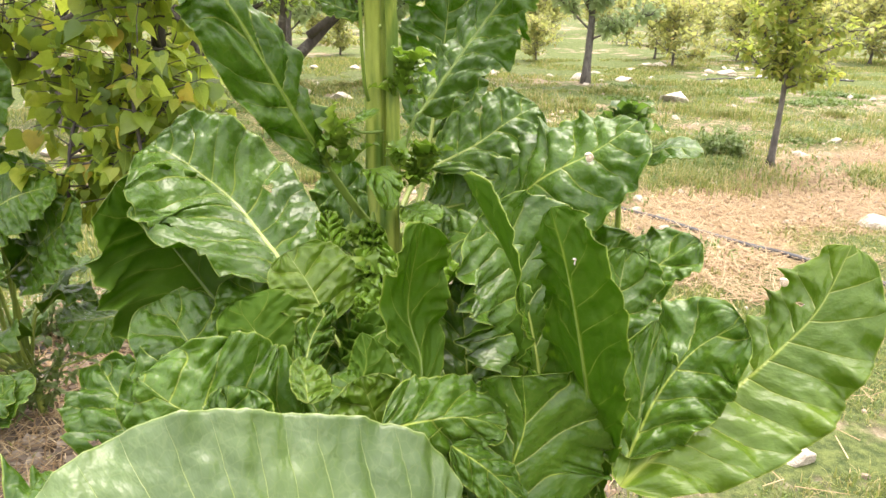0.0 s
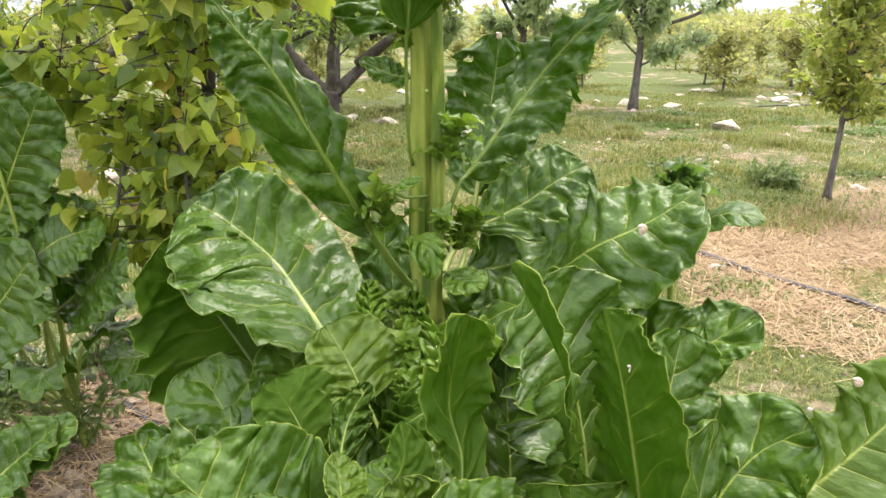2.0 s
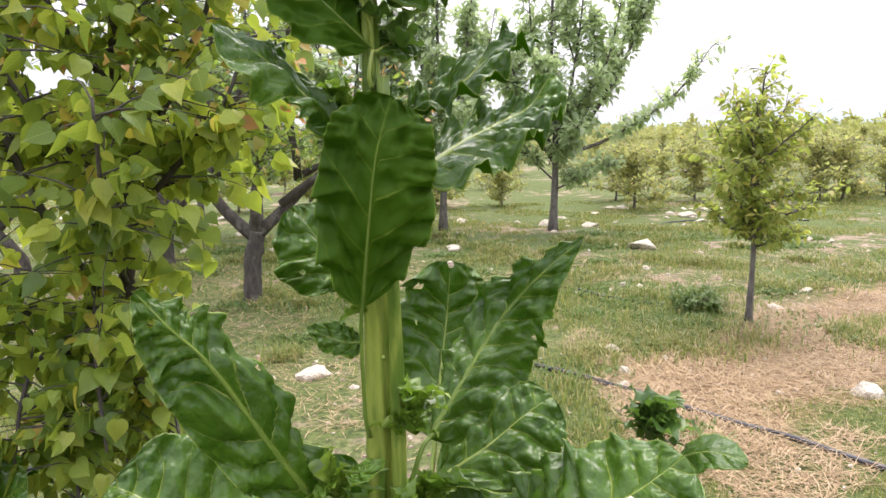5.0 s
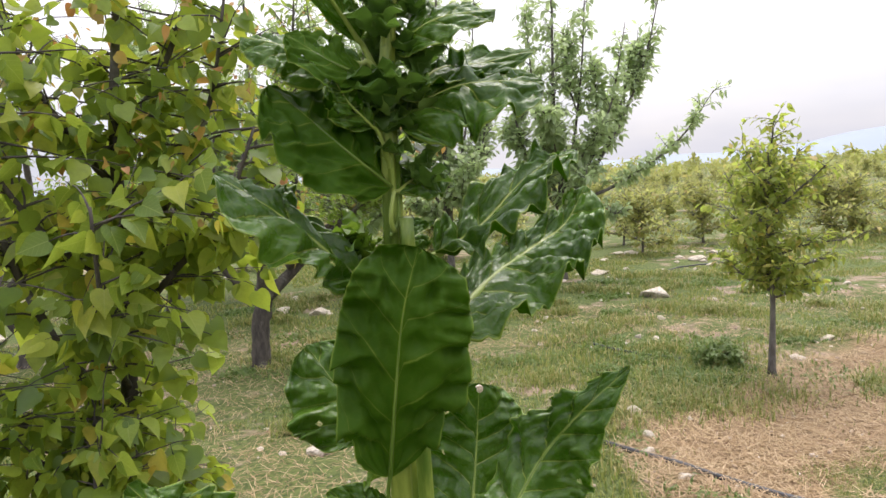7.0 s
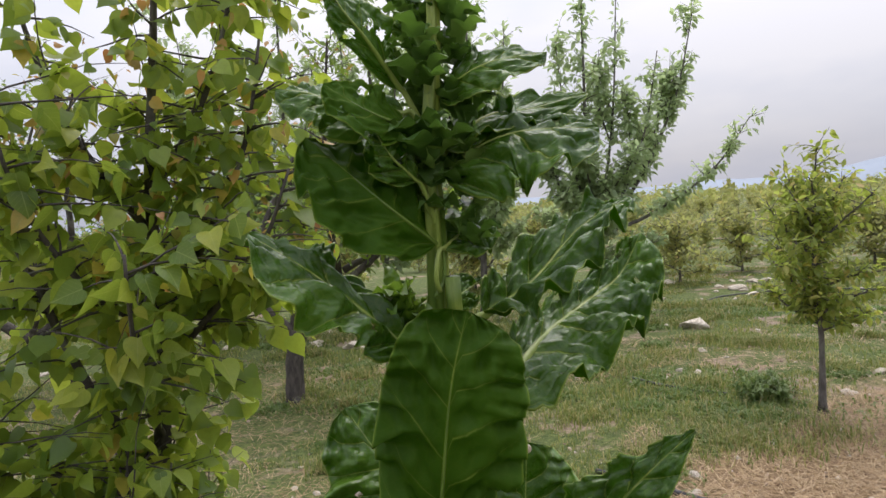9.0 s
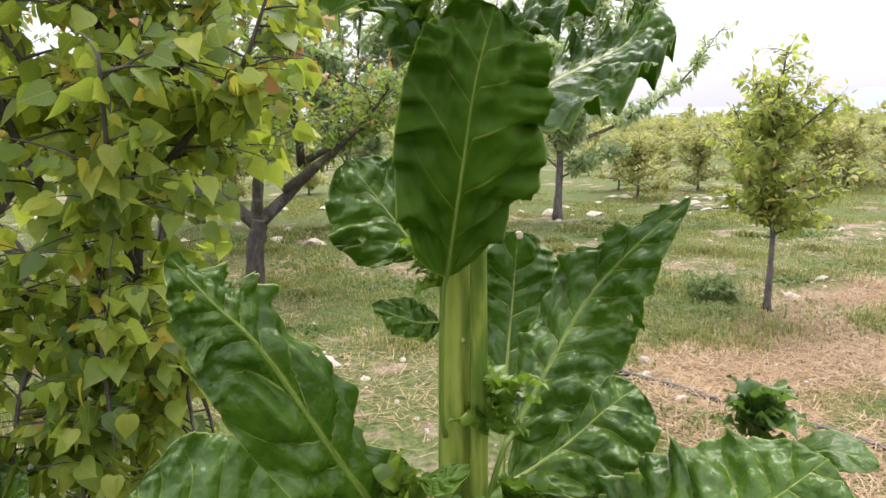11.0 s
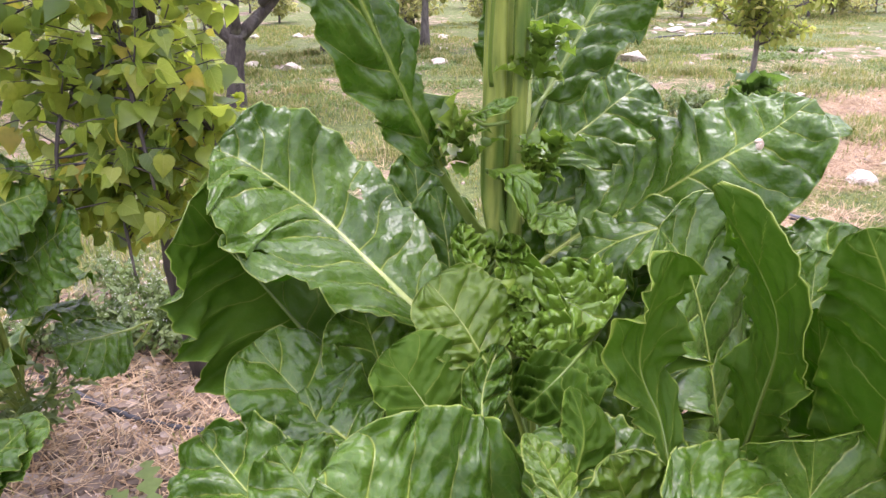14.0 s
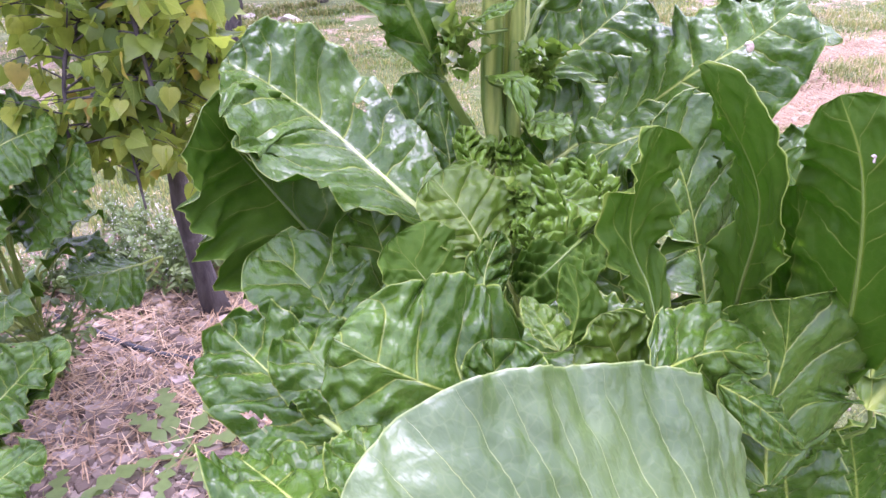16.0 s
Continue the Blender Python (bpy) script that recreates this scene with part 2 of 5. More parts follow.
APRICOT_STOPS = ((0.0, (0.075, 0.145, 0.024)), (0.36, (0.155, 0.245, 0.036)), (0.62, (0.27, 0.365, 0.050)), (0.95, (0.43, 0.455, 0.062)), (1.0, (0.64, 0.40, 0.08)))
APRICOT_PART = tree_leaf_material("apricot_leaf", APRICOT_STOPS, 0.40, (0.54, 0.64, 0.06), 0.55, "object", 0.5)
APRICOT = tree_leaf_material("apricot_crown", APRICOT_STOPS, 0.40, (0.54, 0.64, 0.06), 0.55, spec=0.5)
RED_TIPS = tree_leaf_material("red_young_leaf", ((0.0, (0.30, 0.33, 0.07)), (0.6, (0.44, 0.30, 0.08)), (1.0, (0.46, 0.20, 0.08))), 0.42, (0.6, 0.28, 0.07), 0.42)
OLD_APRICOT = tree_leaf_material("dark_crown", ((0.0, (0.075, 0.145, 0.026)), (0.6, (0.15, 0.24, 0.045)), (1.0, (0.26, 0.34, 0.06))), 0.40, (0.42, 0.56, 0.07), 0.52)
PEAR = tree_leaf_material("pear_crown", ((0.0, (0.25, 0.33, 0.17)), (0.6, (0.36, 0.44, 0.25)), (1.0, (0.46, 0.53, 0.32))), 0.30, (0.66, 0.80, 0.36), 0.60, spec=0.9)
FAR_LEAF = tree_leaf_material("far_row_crown", ((0.0, (0.22, 0.25, 0.085)), (0.5, (0.35, 0.36, 0.12)), (0.85, (0.45, 0.42, 0.15)), (1.0, (0.52, 0.36, 0.15))), 0.45, (0.54, 0.58, 0.16), 0.55)
YOUNG = tree_leaf_material("young_tree_crown", ((0.0, (0.15, 0.20, 0.045)), (0.5, (0.28, 0.33, 0.08)), (0.85, (0.43, 0.42, 0.12)), (1.0, (0.54, 0.36, 0.12))), 0.45, (0.54, 0.66, 0.10), 0.58)
GRASS = tree_leaf_material("grass_blades", ((0.0, (0.090, 0.140, 0.030)), (0.45, (0.18, 0.22, 0.055)), (0.72, (0.33, 0.29, 0.10)), (1.0, (0.52, 0.40, 0.21))), 0.5, (0.38, 0.45, 0.10), 0.42)
STRAW = tree_leaf_material("dry_straw", ((0.0, (0.20, 0.125, 0.060)), (0.5, (0.38, 0.255, 0.13)), (1.0, (0.60, 0.46, 0.27))), 0.6, (0.5, 0.35, 0.18), 0.12)
WEED = tree_leaf_material("weed_green", ((0.0, (0.080, 0.135, 0.034)), (1.0, (0.18, 0.25, 0.065))), 0.45, (0.28, 0.40, 0.08), 0.38)


def rock_material():
    m, nt = material("white_limestone")
    a, b = noise_of(nt, 7.0, 6.0, 0.62), noise_of(nt, 45.0, 4.0, 0.6)
    col = mix(nt, step_of(nt, a, 0.32, 0.7), (0.40, 0.33, 0.25), (0.74, 0.67, 0.55))
    col = mix(nt, maths(nt, "MULTIPLY", step_of(nt, b, 0.5, 0.75), 0.45), col, (0.36, 0.29, 0.22))
    surface(nt, col, 0.9, bump_of(nt, maths(nt, "ADD", a, maths(nt, "MULTIPLY", b, 0.4)), 0.7, 0.02))
    return m


ROCK = rock_material()


def plain(name, col, rough, amount=0.25, scale=40.0, share=0.0):
    m, nt = material(name)
    n = noise_of(nt, scale, 4.0, 0.6)
    c = mix(nt, maths(nt, "MULTIPLY", step_of(nt, n, 0.35, 0.7), amount), col, tuple(min(1, v * 1.8 + 0.02) for v in col))
    surface(nt, c, rough, bump_of(nt, n, 0.3, 0.003), col, share)
    return m


PIPE = plain("black_polyethylene", (0.018, 0.018, 0.020), 0.45, 0.7, 18.0)
PETAL = plain("white_petal", (0.72, 0.72, 0.62), 0.6, share=0.3)
# the hill's pale blue-grey has the haze of distance mixed into its colour
HILL = plain("haze_tinted_hill", (0.25, 0.29, 0.34), 0.95, 0.06, 0.01)


def snail_material():
    m, nt = material("banded_shell")
    uv = nt.nodes.new("ShaderNodeUVMap")
    sep = nt.nodes.new("ShaderNodeSeparateXYZ")
    nt.links.new(uv.outputs[0], sep.inputs[0])
    wave = maths(nt, "ABSOLUTE", maths(nt, "SUBTRACT", sep.outputs[1], 0.5))
    band = step_of(nt, wave, 0.14, 0.08)
    n = noise_of(nt, 300.0, 3.0)
    col = mix(nt, maths(nt, "MULTIPLY", band, 0.65), (0.66, 0.56, 0.42), (0.22, 0.11, 0.05))
    col = mix(nt, maths(nt, "MULTIPLY", n, 0.4), col, (0.70, 0.62, 0.50))
    surface(nt, col, 0.35)
    return m


SHELL = snail_material()


def ground_material():
    """Soil with grass sod, dry straw along the watered tree rows and pale stony dust."""
    m, nt = material("orchard_soil")
    g = nt.nodes.new("ShaderNodeNewGeometry")
    pos = g.outputs["Position"]
    sep = nt.nodes.new("ShaderNodeSeparateXYZ")
    nt.links.new(pos, sep.inputs[0])
    big = noise_of(nt, 0.55, 4.0, 0.6, vector=pos)
    mid = noise_of(nt, 3.2, 5.0, 0.62, vector=pos)
    fine = noise_of(nt, 28.0, 6.0, 0.68, vector=pos)
    grit = noise_of(nt, 110.0, 4.0, 0.7, vector=pos)
    fibre = noise_of(nt, 60.0, 3.0, 0.6, vector=pos, stretch=(1, 0.18, 1))
    fibre2 = noise_of(nt, 60.0, 3.0, 0.6, vector=pos, stretch=(0.2, 1, 1))
    sod = mix(nt, step_of(nt, fine, 0.32, 0.68), (0.050, 0.075, 0.022), (0.15, 0.18, 0.055))
    sod = mix(nt, maths(nt, "MULTIPLY", step_of(nt, grit, 0.58, 0.78), 0.6), sod, (0.30, 0.25, 0.13))
    soil = mix(nt, step_of(nt, fine, 0.3, 0.7), (0.17, 0.134, 0.102), (0.38, 0.315, 0.250))
    soil = mix(nt, step_of(nt, grit, 0.58, 0.70), soil, (0.68, 0.60, 0.52))
    straw = mix(nt, maths(nt, "MAXIMUM", step_of(nt, fibre, 0.45, 0.62), step_of(nt, fibre2, 0.48, 0.64)), (0.17, 0.105, 0.060), (0.40, 0.28, 0.155))
    # the tree row runs from the near left to the far right
    across = maths(nt, "ADD", maths(nt, "MULTIPLY", sep.outputs[0], -0.62), sep.outputs[1])
    rough_edge = maths(nt, "ADD", across, maths(nt, "MULTIPLY", maths(nt, "SUBTRACT", mid, 0.5), 1.3))
    row = maths(nt, "MULTIPLY", step_of(nt, rough_edge, 1.95, 2.25), step_of(nt, rough_edge, 3.75, 3.35))
    row = maths(nt, "MULTIPLY", row, step_of(nt, sep.outputs[0], 0.85, 1.35))
    col = mix(nt, step_of(nt, maths(nt, "ADD", big, maths(nt, "MULTIPLY", maths(nt, "SUBTRACT", mid, 0.5), 0.9)), 0.54, 0.68), sod, mix(nt, mid, straw, soil))
    col = mix(nt, maths(nt, "MULTIPLY", row, 0.9), col, straw)
    dx, dy = maths(nt, "ADD", sep.outputs[0], 0.75), maths(nt, "SUBTRACT", sep.outputs[1], 1.7)
    reach = maths(nt, "SQRT", maths(nt, "ADD", maths(nt, "MULTIPLY", dx, dx), maths(nt, "MULTIPLY", dy, dy)))
    bare = step_of(nt, maths(nt, "ADD", reach, maths(nt, "MULTIPLY", maths(nt, "SUBTRACT", mid, 0.5), 1.4)), 1.55, 0.95)
    col = mix(nt, bare, col, mix(nt, maths(nt, "MULTIPLY", step_of(nt, fibre, 0.52, 0.62), 0.6), soil, straw))
    h = maths(nt, "ADD", fine, maths(nt, "MULTIPLY", grit, 0.5))
    surface(nt, col, 0.95, bump_of(nt, h, 0.8, 0.03), spec=0.2)
    return m


GROUND = ground_material()

# ---- mesh tools ----
rng = random.Random(7)


def mesh_object(name, verts, faces, mats, parent=None, label="", slots=None, smooth=True, uvs=None):
    me = bpy.data.meshes.new(name)
    me.from_pydata([tuple(v) for v in verts], [], faces)
    for m in mats if isinstance(mats, (list, tuple)) else [mats]:
        me.materials.append(m)
    if slots is not None:
        me.polygons.foreach_set("material_index", slots)
    if smooth:
        me.polygons.foreach_set("use_smooth", [True] * len(faces))
    for key, values in (uvs or {}).items():
        layer = me.uv_layers.new(name=key)
        idx = np.empty(len(me.loops), dtype=np.int32)
        me.loops.foreach_get("vertex_index", idx)
        layer.data.foreach_set("uv", np.asarray(values, dtype=np.float32)[idx].ravel())
    me.update()
    ob = new(name, me)
    if parent is not None:
        ob.parent = parent
    if label:
        ob["label"] = label
    return ob


def thing(name, place, label, category, group="", kind=""):
    ob = new(name)
    ob.empty_display_size = 0.1
    ob.location = place
    return tagged(ob, label, category, group, kind)


def curve_points(ctrl, n):
    """A smooth line through the control points."""
    p = [Vector(c) for c in ctrl]
    p = [p[0] * 2 - p[1]] + p + [p[-1] * 2 - p[-2]]
    spans = len(p) - 3
    out = []
    for k in range(n):
        u = k / (n - 1) * spans
        i = min(int(u), spans - 1)
        f = u - i
        a, b, c, d = p[i:i + 4]
        out.append(0.5 * ((2 * b) + (c - a) * f + (2 * a - 5 * b + 4 * c - d) * f * f + (3 * b - a - 3 * c + d) * f ** 3))
    return out


def tube_data(points, radii, sides=8, ridges=0.0, wobble=0.0, turn=0.0):
    verts, faces = [], []
    ref = Vector((0.3, 0.9, 0.1)).normalized()
    for k, p in enumerate(points):
        t = (points[min(k + 1, len(points) - 1)] - points[max(k - 1, 0)]).normalized()
        x = (ref - t * ref.dot(t)).normalized()
        y = t.cross(x)
        ref = x
        for s in range(sides):
            a = math.tau * s / sides + turn * k / len(points)
            r = radii[k] * (1 + ridges * math.cos(5 * a) + (wobble * noise.noise(p * 14 + Vector((s, 0, 0))) if wobble else 0))
            verts.append(p + (x * math.cos(a) + y * math.sin(a)) * r)
    n = len(points)
    for k in range(n - 1):
        for s in range(sides):
            a, b = k * sides + s, k * sides + (s + 1) % sides
            faces.append((a, b, b + sides, a + sides))
    faces.append(tuple(range(sides))[::-1])
    faces.append(tuple((n - 1) * sides + s for s in range(sides)))
    return verts, faces


def tube(name, points, radii, mat, parent=None, label="", sides=8, **kw):
    o = parent.location if parent is not None else Vector()
    v, f = tube_data([Vector(p) - o for p in points], radii, sides, **kw)
    return mesh_object(name, v, f, mat, parent, label)


def join_data(parts):
    verts, faces = [], []
    for v, f in parts:
        k = len(verts)
        verts += v
        faces += [tuple(i + k for i in q) for q in f]
    return verts, faces

# ---- ground ----
def ground_height(x, y):
    far = math.hypot(x, y)
    h = 0.030 * noise.noise(Vector((x * 0.9, y * 0.9, 0.3))) + 0.012 * noise.noise(Vector((x * 3.1, y * 3.1, 4.0)))
    return h * min(1.0, 14.0 / (far + 1)) - 0.01


def make_ground():
    def axis(lo, hi, fine_lo, fine_hi, step):
        vals = list(np.arange(fine_lo, fine_hi + 1e-6, step))
        d, v = step, fine_hi
        while v < hi:
            d *= 1.28
            v += d
            vals.append(v)
        d, v = step, fine_lo
        while v > lo:
            d *= 1.28
            v -= d
            vals.insert(0, v)
        return vals
    xs, ys = axis(-1500, 1500, -3.5, 5.0, 0.07), axis(-400, 2500, 0.6, 8.0, 0.07)
    verts = [(x, y, ground_height(x, y)) for y in ys for x in xs]
    w = len(xs)
    faces = [(j * w + i, j * w + i + 1, (j + 1) * w + i + 1, (j + 1) * w + i) for j in range(len(ys) - 1) for i in range(w - 1)]
    tagged(mesh_object("ground", verts, faces, GROUND), "stony orchard soil with patchy grass and dry straw", "ground", kind="structure")


make_ground()


def make_hills():
    """A low ridge along the horizon, with distance haze painted in as a bluish colour."""
    verts, faces = [], []
    n = 160
    for i in range(n):
        a = radians(-80 + 160 * i / (n - 1))
        d = 1700
        x, y = d * math.sin(a), d * math.cos(a)
        deg = math.degrees(a)
        h = 20 + 46 * math.exp(-((deg - 38) / 8) ** 2) + 4 * math.exp(-((deg - 18) / 8) ** 2) + 10 * noise.noise(Vector((deg * 0.16, 0, 0))) + 3 * noise.noise(Vector((deg * 0.9, 3, 0)))
        verts += [(x, y, -5), (x * 1.10, y * 1.10, h), (x * 1.25, y * 1.25, -5)]
    for i in range(n - 1):
        a = i * 3
        faces += [(a, a + 3, a + 4, a + 1), (a + 1, a + 4, a + 5, a + 2)]
    tagged(mesh_object("backdrop_hills", verts, faces, HILL), "low hills along the horizon, coloured pale blue for distance haze", "hills", kind="structure")


make_hills()


def pipe(name, ctrl, radius, label):
    pts = [Vector((x, y, ground_height(x, y) + radius * 0.8)) for x, y, _ in curve_points([(a, b, 0) for a, b in ctrl], 60)]
    v, f = tube_data(pts, [radius] * len(pts), 10)
    return tagged(mesh_object(name, v, f, PIPE), label, "hose", "irrigation hoses")


pipe("irrigation_hose", [(0.70, 4.25), (1.0, 3.90), (1.32, 3.52), (1.68, 3.10), (1.92, 2.76), (2.4, 2.2), (3.0, 1.4)], 0.015, "black plastic irrigation hose lying on dry straw")
pipe("irrigation_hose", [(-2.6, 2.75), (-1.75, 2.38), (-1.28, 2.09), (-1.08, 1.95), (-0.84, 1.82), (-0.4, 1.72), (0.1, 1.65)], 0.011, "thin black irrigation hose on bare soil")
pipe("irrigation_hose", [(1.45, 6.25), (1.60, 5.98), (1.80, 5.72), (2.0, 5.55)], 0.012, "short black hose end showing in the grass")
pipe("irrigation_hose", [(3.6, 10.2), (4.0, 10.55), (4.6, 10.7), (5.3, 10.5), (5.9, 10.1)], 0.012, "black irrigation hose between far tree rows")


# ---- stones ----
def stone_data(seed, sub=2):
    bm = bmesh.new()
    bmesh.ops.create_icosphere(bm, subdivisions=sub, radius=1.0)
    r = random.Random(seed)
    off = Vector((r.random() * 50, r.random() * 50, r.random() * 50))
    cuts = [(Vector((r.uniform(-1, 1), r.uniform(-1, 1), r.uniform(-0.3, 1))).normalized(), r.uniform(0.40, 0.8)) for _ in range(8)]
    for v in bm.verts:
        p = v.co.copy()
        for n, d in cuts:
            over = p.dot(n) - d
            if over > 0:
                p -= n * over * 0.95
        p *= 1 + 0.22 * noise.noise(p * 1.6 + off) + 0.08 * noise.noise(p * 5 + off)
        v.co = p
    me = bpy.data.meshes.new("stone")
    bm.to_mesh(me)
    bm.free()
    me.materials.append(ROCK)
    me.polygons.foreach_set("use_smooth", [i % 3 != 0 for i in range(len(me.polygons))])
    return me


STONES = [stone_data(s, 3) for s in range(6)]


def stone(x, y, size, flat=0.55, turn=None, label="pale weathered limestone lying in the grass"):
    ob = new("stone", rng.choice(STONES))
    s = size / 2
    ob.scale = (s, s * rng.uniform(0.65, 0.95), s * flat)
    ob.rotation_euler = (rng.uniform(-0.15, 0.15), rng.uniform(-0.15, 0.15), rng.uniform(0, 6.3) if turn is None else turn)
    ob.location = (x, y, ground_height(x, y) + s * flat * 0.15)
    return tagged(ob, label, "stone", "limestones in the orchard")


for x, y, s, f in ((2.76, 8.35, 0.46, 0.42), (2.38, 3.60, 0.20, 0.75), (-0.66, 4.27, 0.26, 0.5), (-0.83, 5.15, 0.10, 0.6), (1.25, 4.46, 0.13, 0.8),
                   (1.21, 4.05, 0.10, 0.7), (0.98, 1.58, 0.12, 0.6), (2.93, 4.74, 0.12, 0.5), (2.86, 5.45, 0.14, 0.4), (3.39, 5.9, 0.16, 0.5),
                   (2.05, 6.3, 0.10, 0.6), (4.94, 8.47, 0.14, 0.6), (-1.25, 8.6, 0.35, 0.5), (-1.75, 8.9, 0.30, 0.5), (-3.1, 5.4, 0.25, 0.6), (2.3, 2.9, 0.08, 0.6), (2.75, 3.9, 0.09, 0.5)):
    stone(x, y, s, f)
for i in range(26):     # the stone line between the far rows
    u = rng.random()
    stone(2.0 + 3.6 * u + rng.uniform(-0.8, 0.8), 10.2 + 2.2 * rng.random() + 0.3 * u, rng.uniform(0.10, 0.34), rng.uniform(0.3, 0.5))
for i in range(34):
    stone(rng.uniform(-7, 1.0), rng.uniform(8.0, 13.5), rng.uniform(0.08, 0.30), rng.uniform(0.4, 0.7))
for i in range(110):
    stone(rng.uniform(0.9, 9.0), rng.uniform(3.0, 11.0), rng.uniform(0.03, 0.11), rng.uniform(0.4, 0.7))
for i in range(40):
    stone(rng.uniform(-3.0, 0.3), rng.uniform(1.5, 5.0), rng.uniform(0.02, 0.07), rng.uniform(0.4, 0.7), label="small pale stone lying on bare soil")

# ---- chard plants ----
leaf_seed = 0


def chard_leaf(plant, attach, rib, left, right, ruf=0.01, blis=0.006, shape=0.5, young=0, thick=1.0, fine=1, petiole=True, down=0, tone=0, blunt=0.0, green_rib=0):
    """One leaf: a puckered blade on both sides of a midrib line, with ruffled margins and a fleshy stalk down to attach."""
    global leaf_seed
    leaf_seed += 1
    o = plant.location
    r = random.Random(leaf_seed * 13 + 5)
    ns, na = (72, 20) if fine else (26, 7)
    line = curve_points([Vector(p) - o for p in rib], ns)
    lv, rv = Vector(left), Vector(right)
    off = Vector((r.uniform(0, 40), r.uniform(0, 40), r.uniform(0, 40)))
    peak = math.log(0.5) / math.log(shape)
    ph = r.uniform(0, 6.28)
    length = sum((line[i + 1] - line[i]).length for i in range(ns - 1))
    waves = max(2.2, length / r.uniform(0.060, 0.085))
    ruf *= min(1.0, length * 3.8)
    nv = max(4, round(length * (50 if young and blis > 0.009 else 36 if tone == 2 else 24))) + r.uniform(-0.3, 0.3)
    verts, low, uv1, uv2, uv3 = [], [], [], [], []
    holes = [(r.uniform(0.25, 0.9), r.choice((-1, 1)) * r.uniform(0.3, 0.85), r.uniform(0.003, 0.008)) for _ in range(r.choice((0, 0, 1, 2, 3)))] if fine and not young and tone != 2 else []
    gnawed = []
    for k in range(ns):
        s = k / (ns - 1)
        t = (line[min(k + 1, ns - 1)] - line[max(k - 1, 0)]).normalized()
        prof = max(0.0, math.sin(math.pi * min(1.0, s ** peak))) ** 0.56
        full = max(0.0, 1 - abs(2 * s ** peak - 1) ** 3.2) ** 0.45
        if blunt > 0:
            prof += (full - prof) * blunt * min(1, s * 2.5)
        elif s > 0.5:
            prof *= 1 + blunt * (2 * s - 1) * 0.8
        prof = max(prof, 0.05 * (1 - s))
        dl = lv - t * lv.dot(t)
        dr = rv - t * rv.dot(t)
        nr, nl = dr.cross(t), t.cross(dl)
        nr.normalize(), nl.normalize()
        nm = (nr + nl).normalized()
        for j in range(-na, na + 1):
            v = j / na
            q = abs(v) ** 0.85
            d, wn = (dl, nl) if v < 0 else (dr, nr)
            out = 1 + 0.09 * noise.noise(off + Vector((s * 5, 3 * (v > 0), 0))) + 0.028 * noise.noise(off + Vector((s * 14, 4 * (v > 0), 0))) + 0.012 * noise.noise(off + Vector((s * 34, 5 * (v > 0), 0)))
            m = d * (prof * q * out)
            n = nm.lerp(wn, min(1, q * 2.5)).normalized()
            side = 0 if v < 0 else 0.37
            phase = s * nv + side - q * 1.15 * min(1, 0.4 + prof) + (1.1 if young else 0.55) * noise.noise((line[k] + m) * (26 if young else 11) + off)
            p = line[k] + m
            env = min(1, q * 3.2) * min(1, prof * 1.6) * (1 - 0.35 * q)
            vault = abs(math.sin(math.pi * phase))
            own = noise.noise(off + Vector((math.floor(phase) * 1.7, 9 * side, 0)))
            cell = abs(math.sin(math.pi * (q * (3.4 + 1.5 * own) + 2 * own + 0.35 * noise.noise(p * 22 + off)))) ** 0.6 - 0.5
            z = 1.55 * blis * env * ((0.8 + 0.95 * noise.noise(p * 7 + off)) * (vault ** 0.55 - 0.5) + (0.95 if young else 0.40) * cell * vault + 0.75 * noise.noise(Vector((phase * 2.7, q * 4.5, side)) + off) + 0.25 * noise.noise(p * 18 + off) + 0.18 * noise.noise(p * 34 + off))
            edge = q ** 2.5 * min(1, prof * 1.5)
            turn = waves * s + 0.45 * noise.noise(off + Vector((s * 4, 7 * (v > 0), 2))) + ph / math.tau
            swing = 0.85 + 1.1 * noise.noise(off + Vector((s * 3, 4 * (v > 0), 6)))
            z += 2.1 * ruf * edge * swing * (0.75 * math.sin(math.tau * turn + (2.1 if v > 0 else 0)) + 0.36 * math.sin(math.tau * turn * 2.3 + (1.3 if v > 0 else 0)) + 0.26 * math.sin(math.tau * turn * 4.7 + 4 * v))
            z += 0.034 * min(1, length * 3) * q * noise.noise(p * 7 + off)
            p = p + n * z
            if edge > 0.1:
                p = p + t * (ruf * 0.35 * edge * math.cos(math.tau * turn))
            verts.append(p)
            low.append(p - n * 0.0009)
            uv1.append((phase, v))
            uv3.append(((1 - q) * d.length * prof * 10, s))
            gnawed.append(any(Vector(((s - hs) * length, (v - hv) * d.length * prof)).length < hr * (1 + 0.5 * math.sin(3 * math.atan2(s - hs, v - hv) + ph)) for hs, hv, hr in holes))
            uv2.append((m.length * 0.36 / max(length, 0.05), s))
    w = 2 * na + 1
    faces, slots = [], []
    count = len(verts)
    for k in range(ns - 1):
        for j in range(w - 1):
            a = k * w + j
            if gnawed[a]:
                continue
            faces.append((a, a + 1, a + 1 + w, a + w))
            slots.append(0)
            faces.append((count + a, count + a + w, count + a + 1 + w, count + a + 1))
            slots.append(1)
        for j in (0, w - 1):
            a = k * w + j
            faces.append((a, a + w, count + a + w, count + a) if j == 0 else (a, count + a, count + a + w, a + w))
            slots.append(0)
    front = YOUNG_FRONT if young else (LEAF_FRONT, LEAF_LIGHT, LEAF_PALE)[tone]
    blade = mesh_object("leaf", verts + low, faces, [front, LEAF_BACK], plant, slots=slots, uvs={"vein": uv1 * 2, "rib": uv2 * 2, "margin": uv3 * 2})
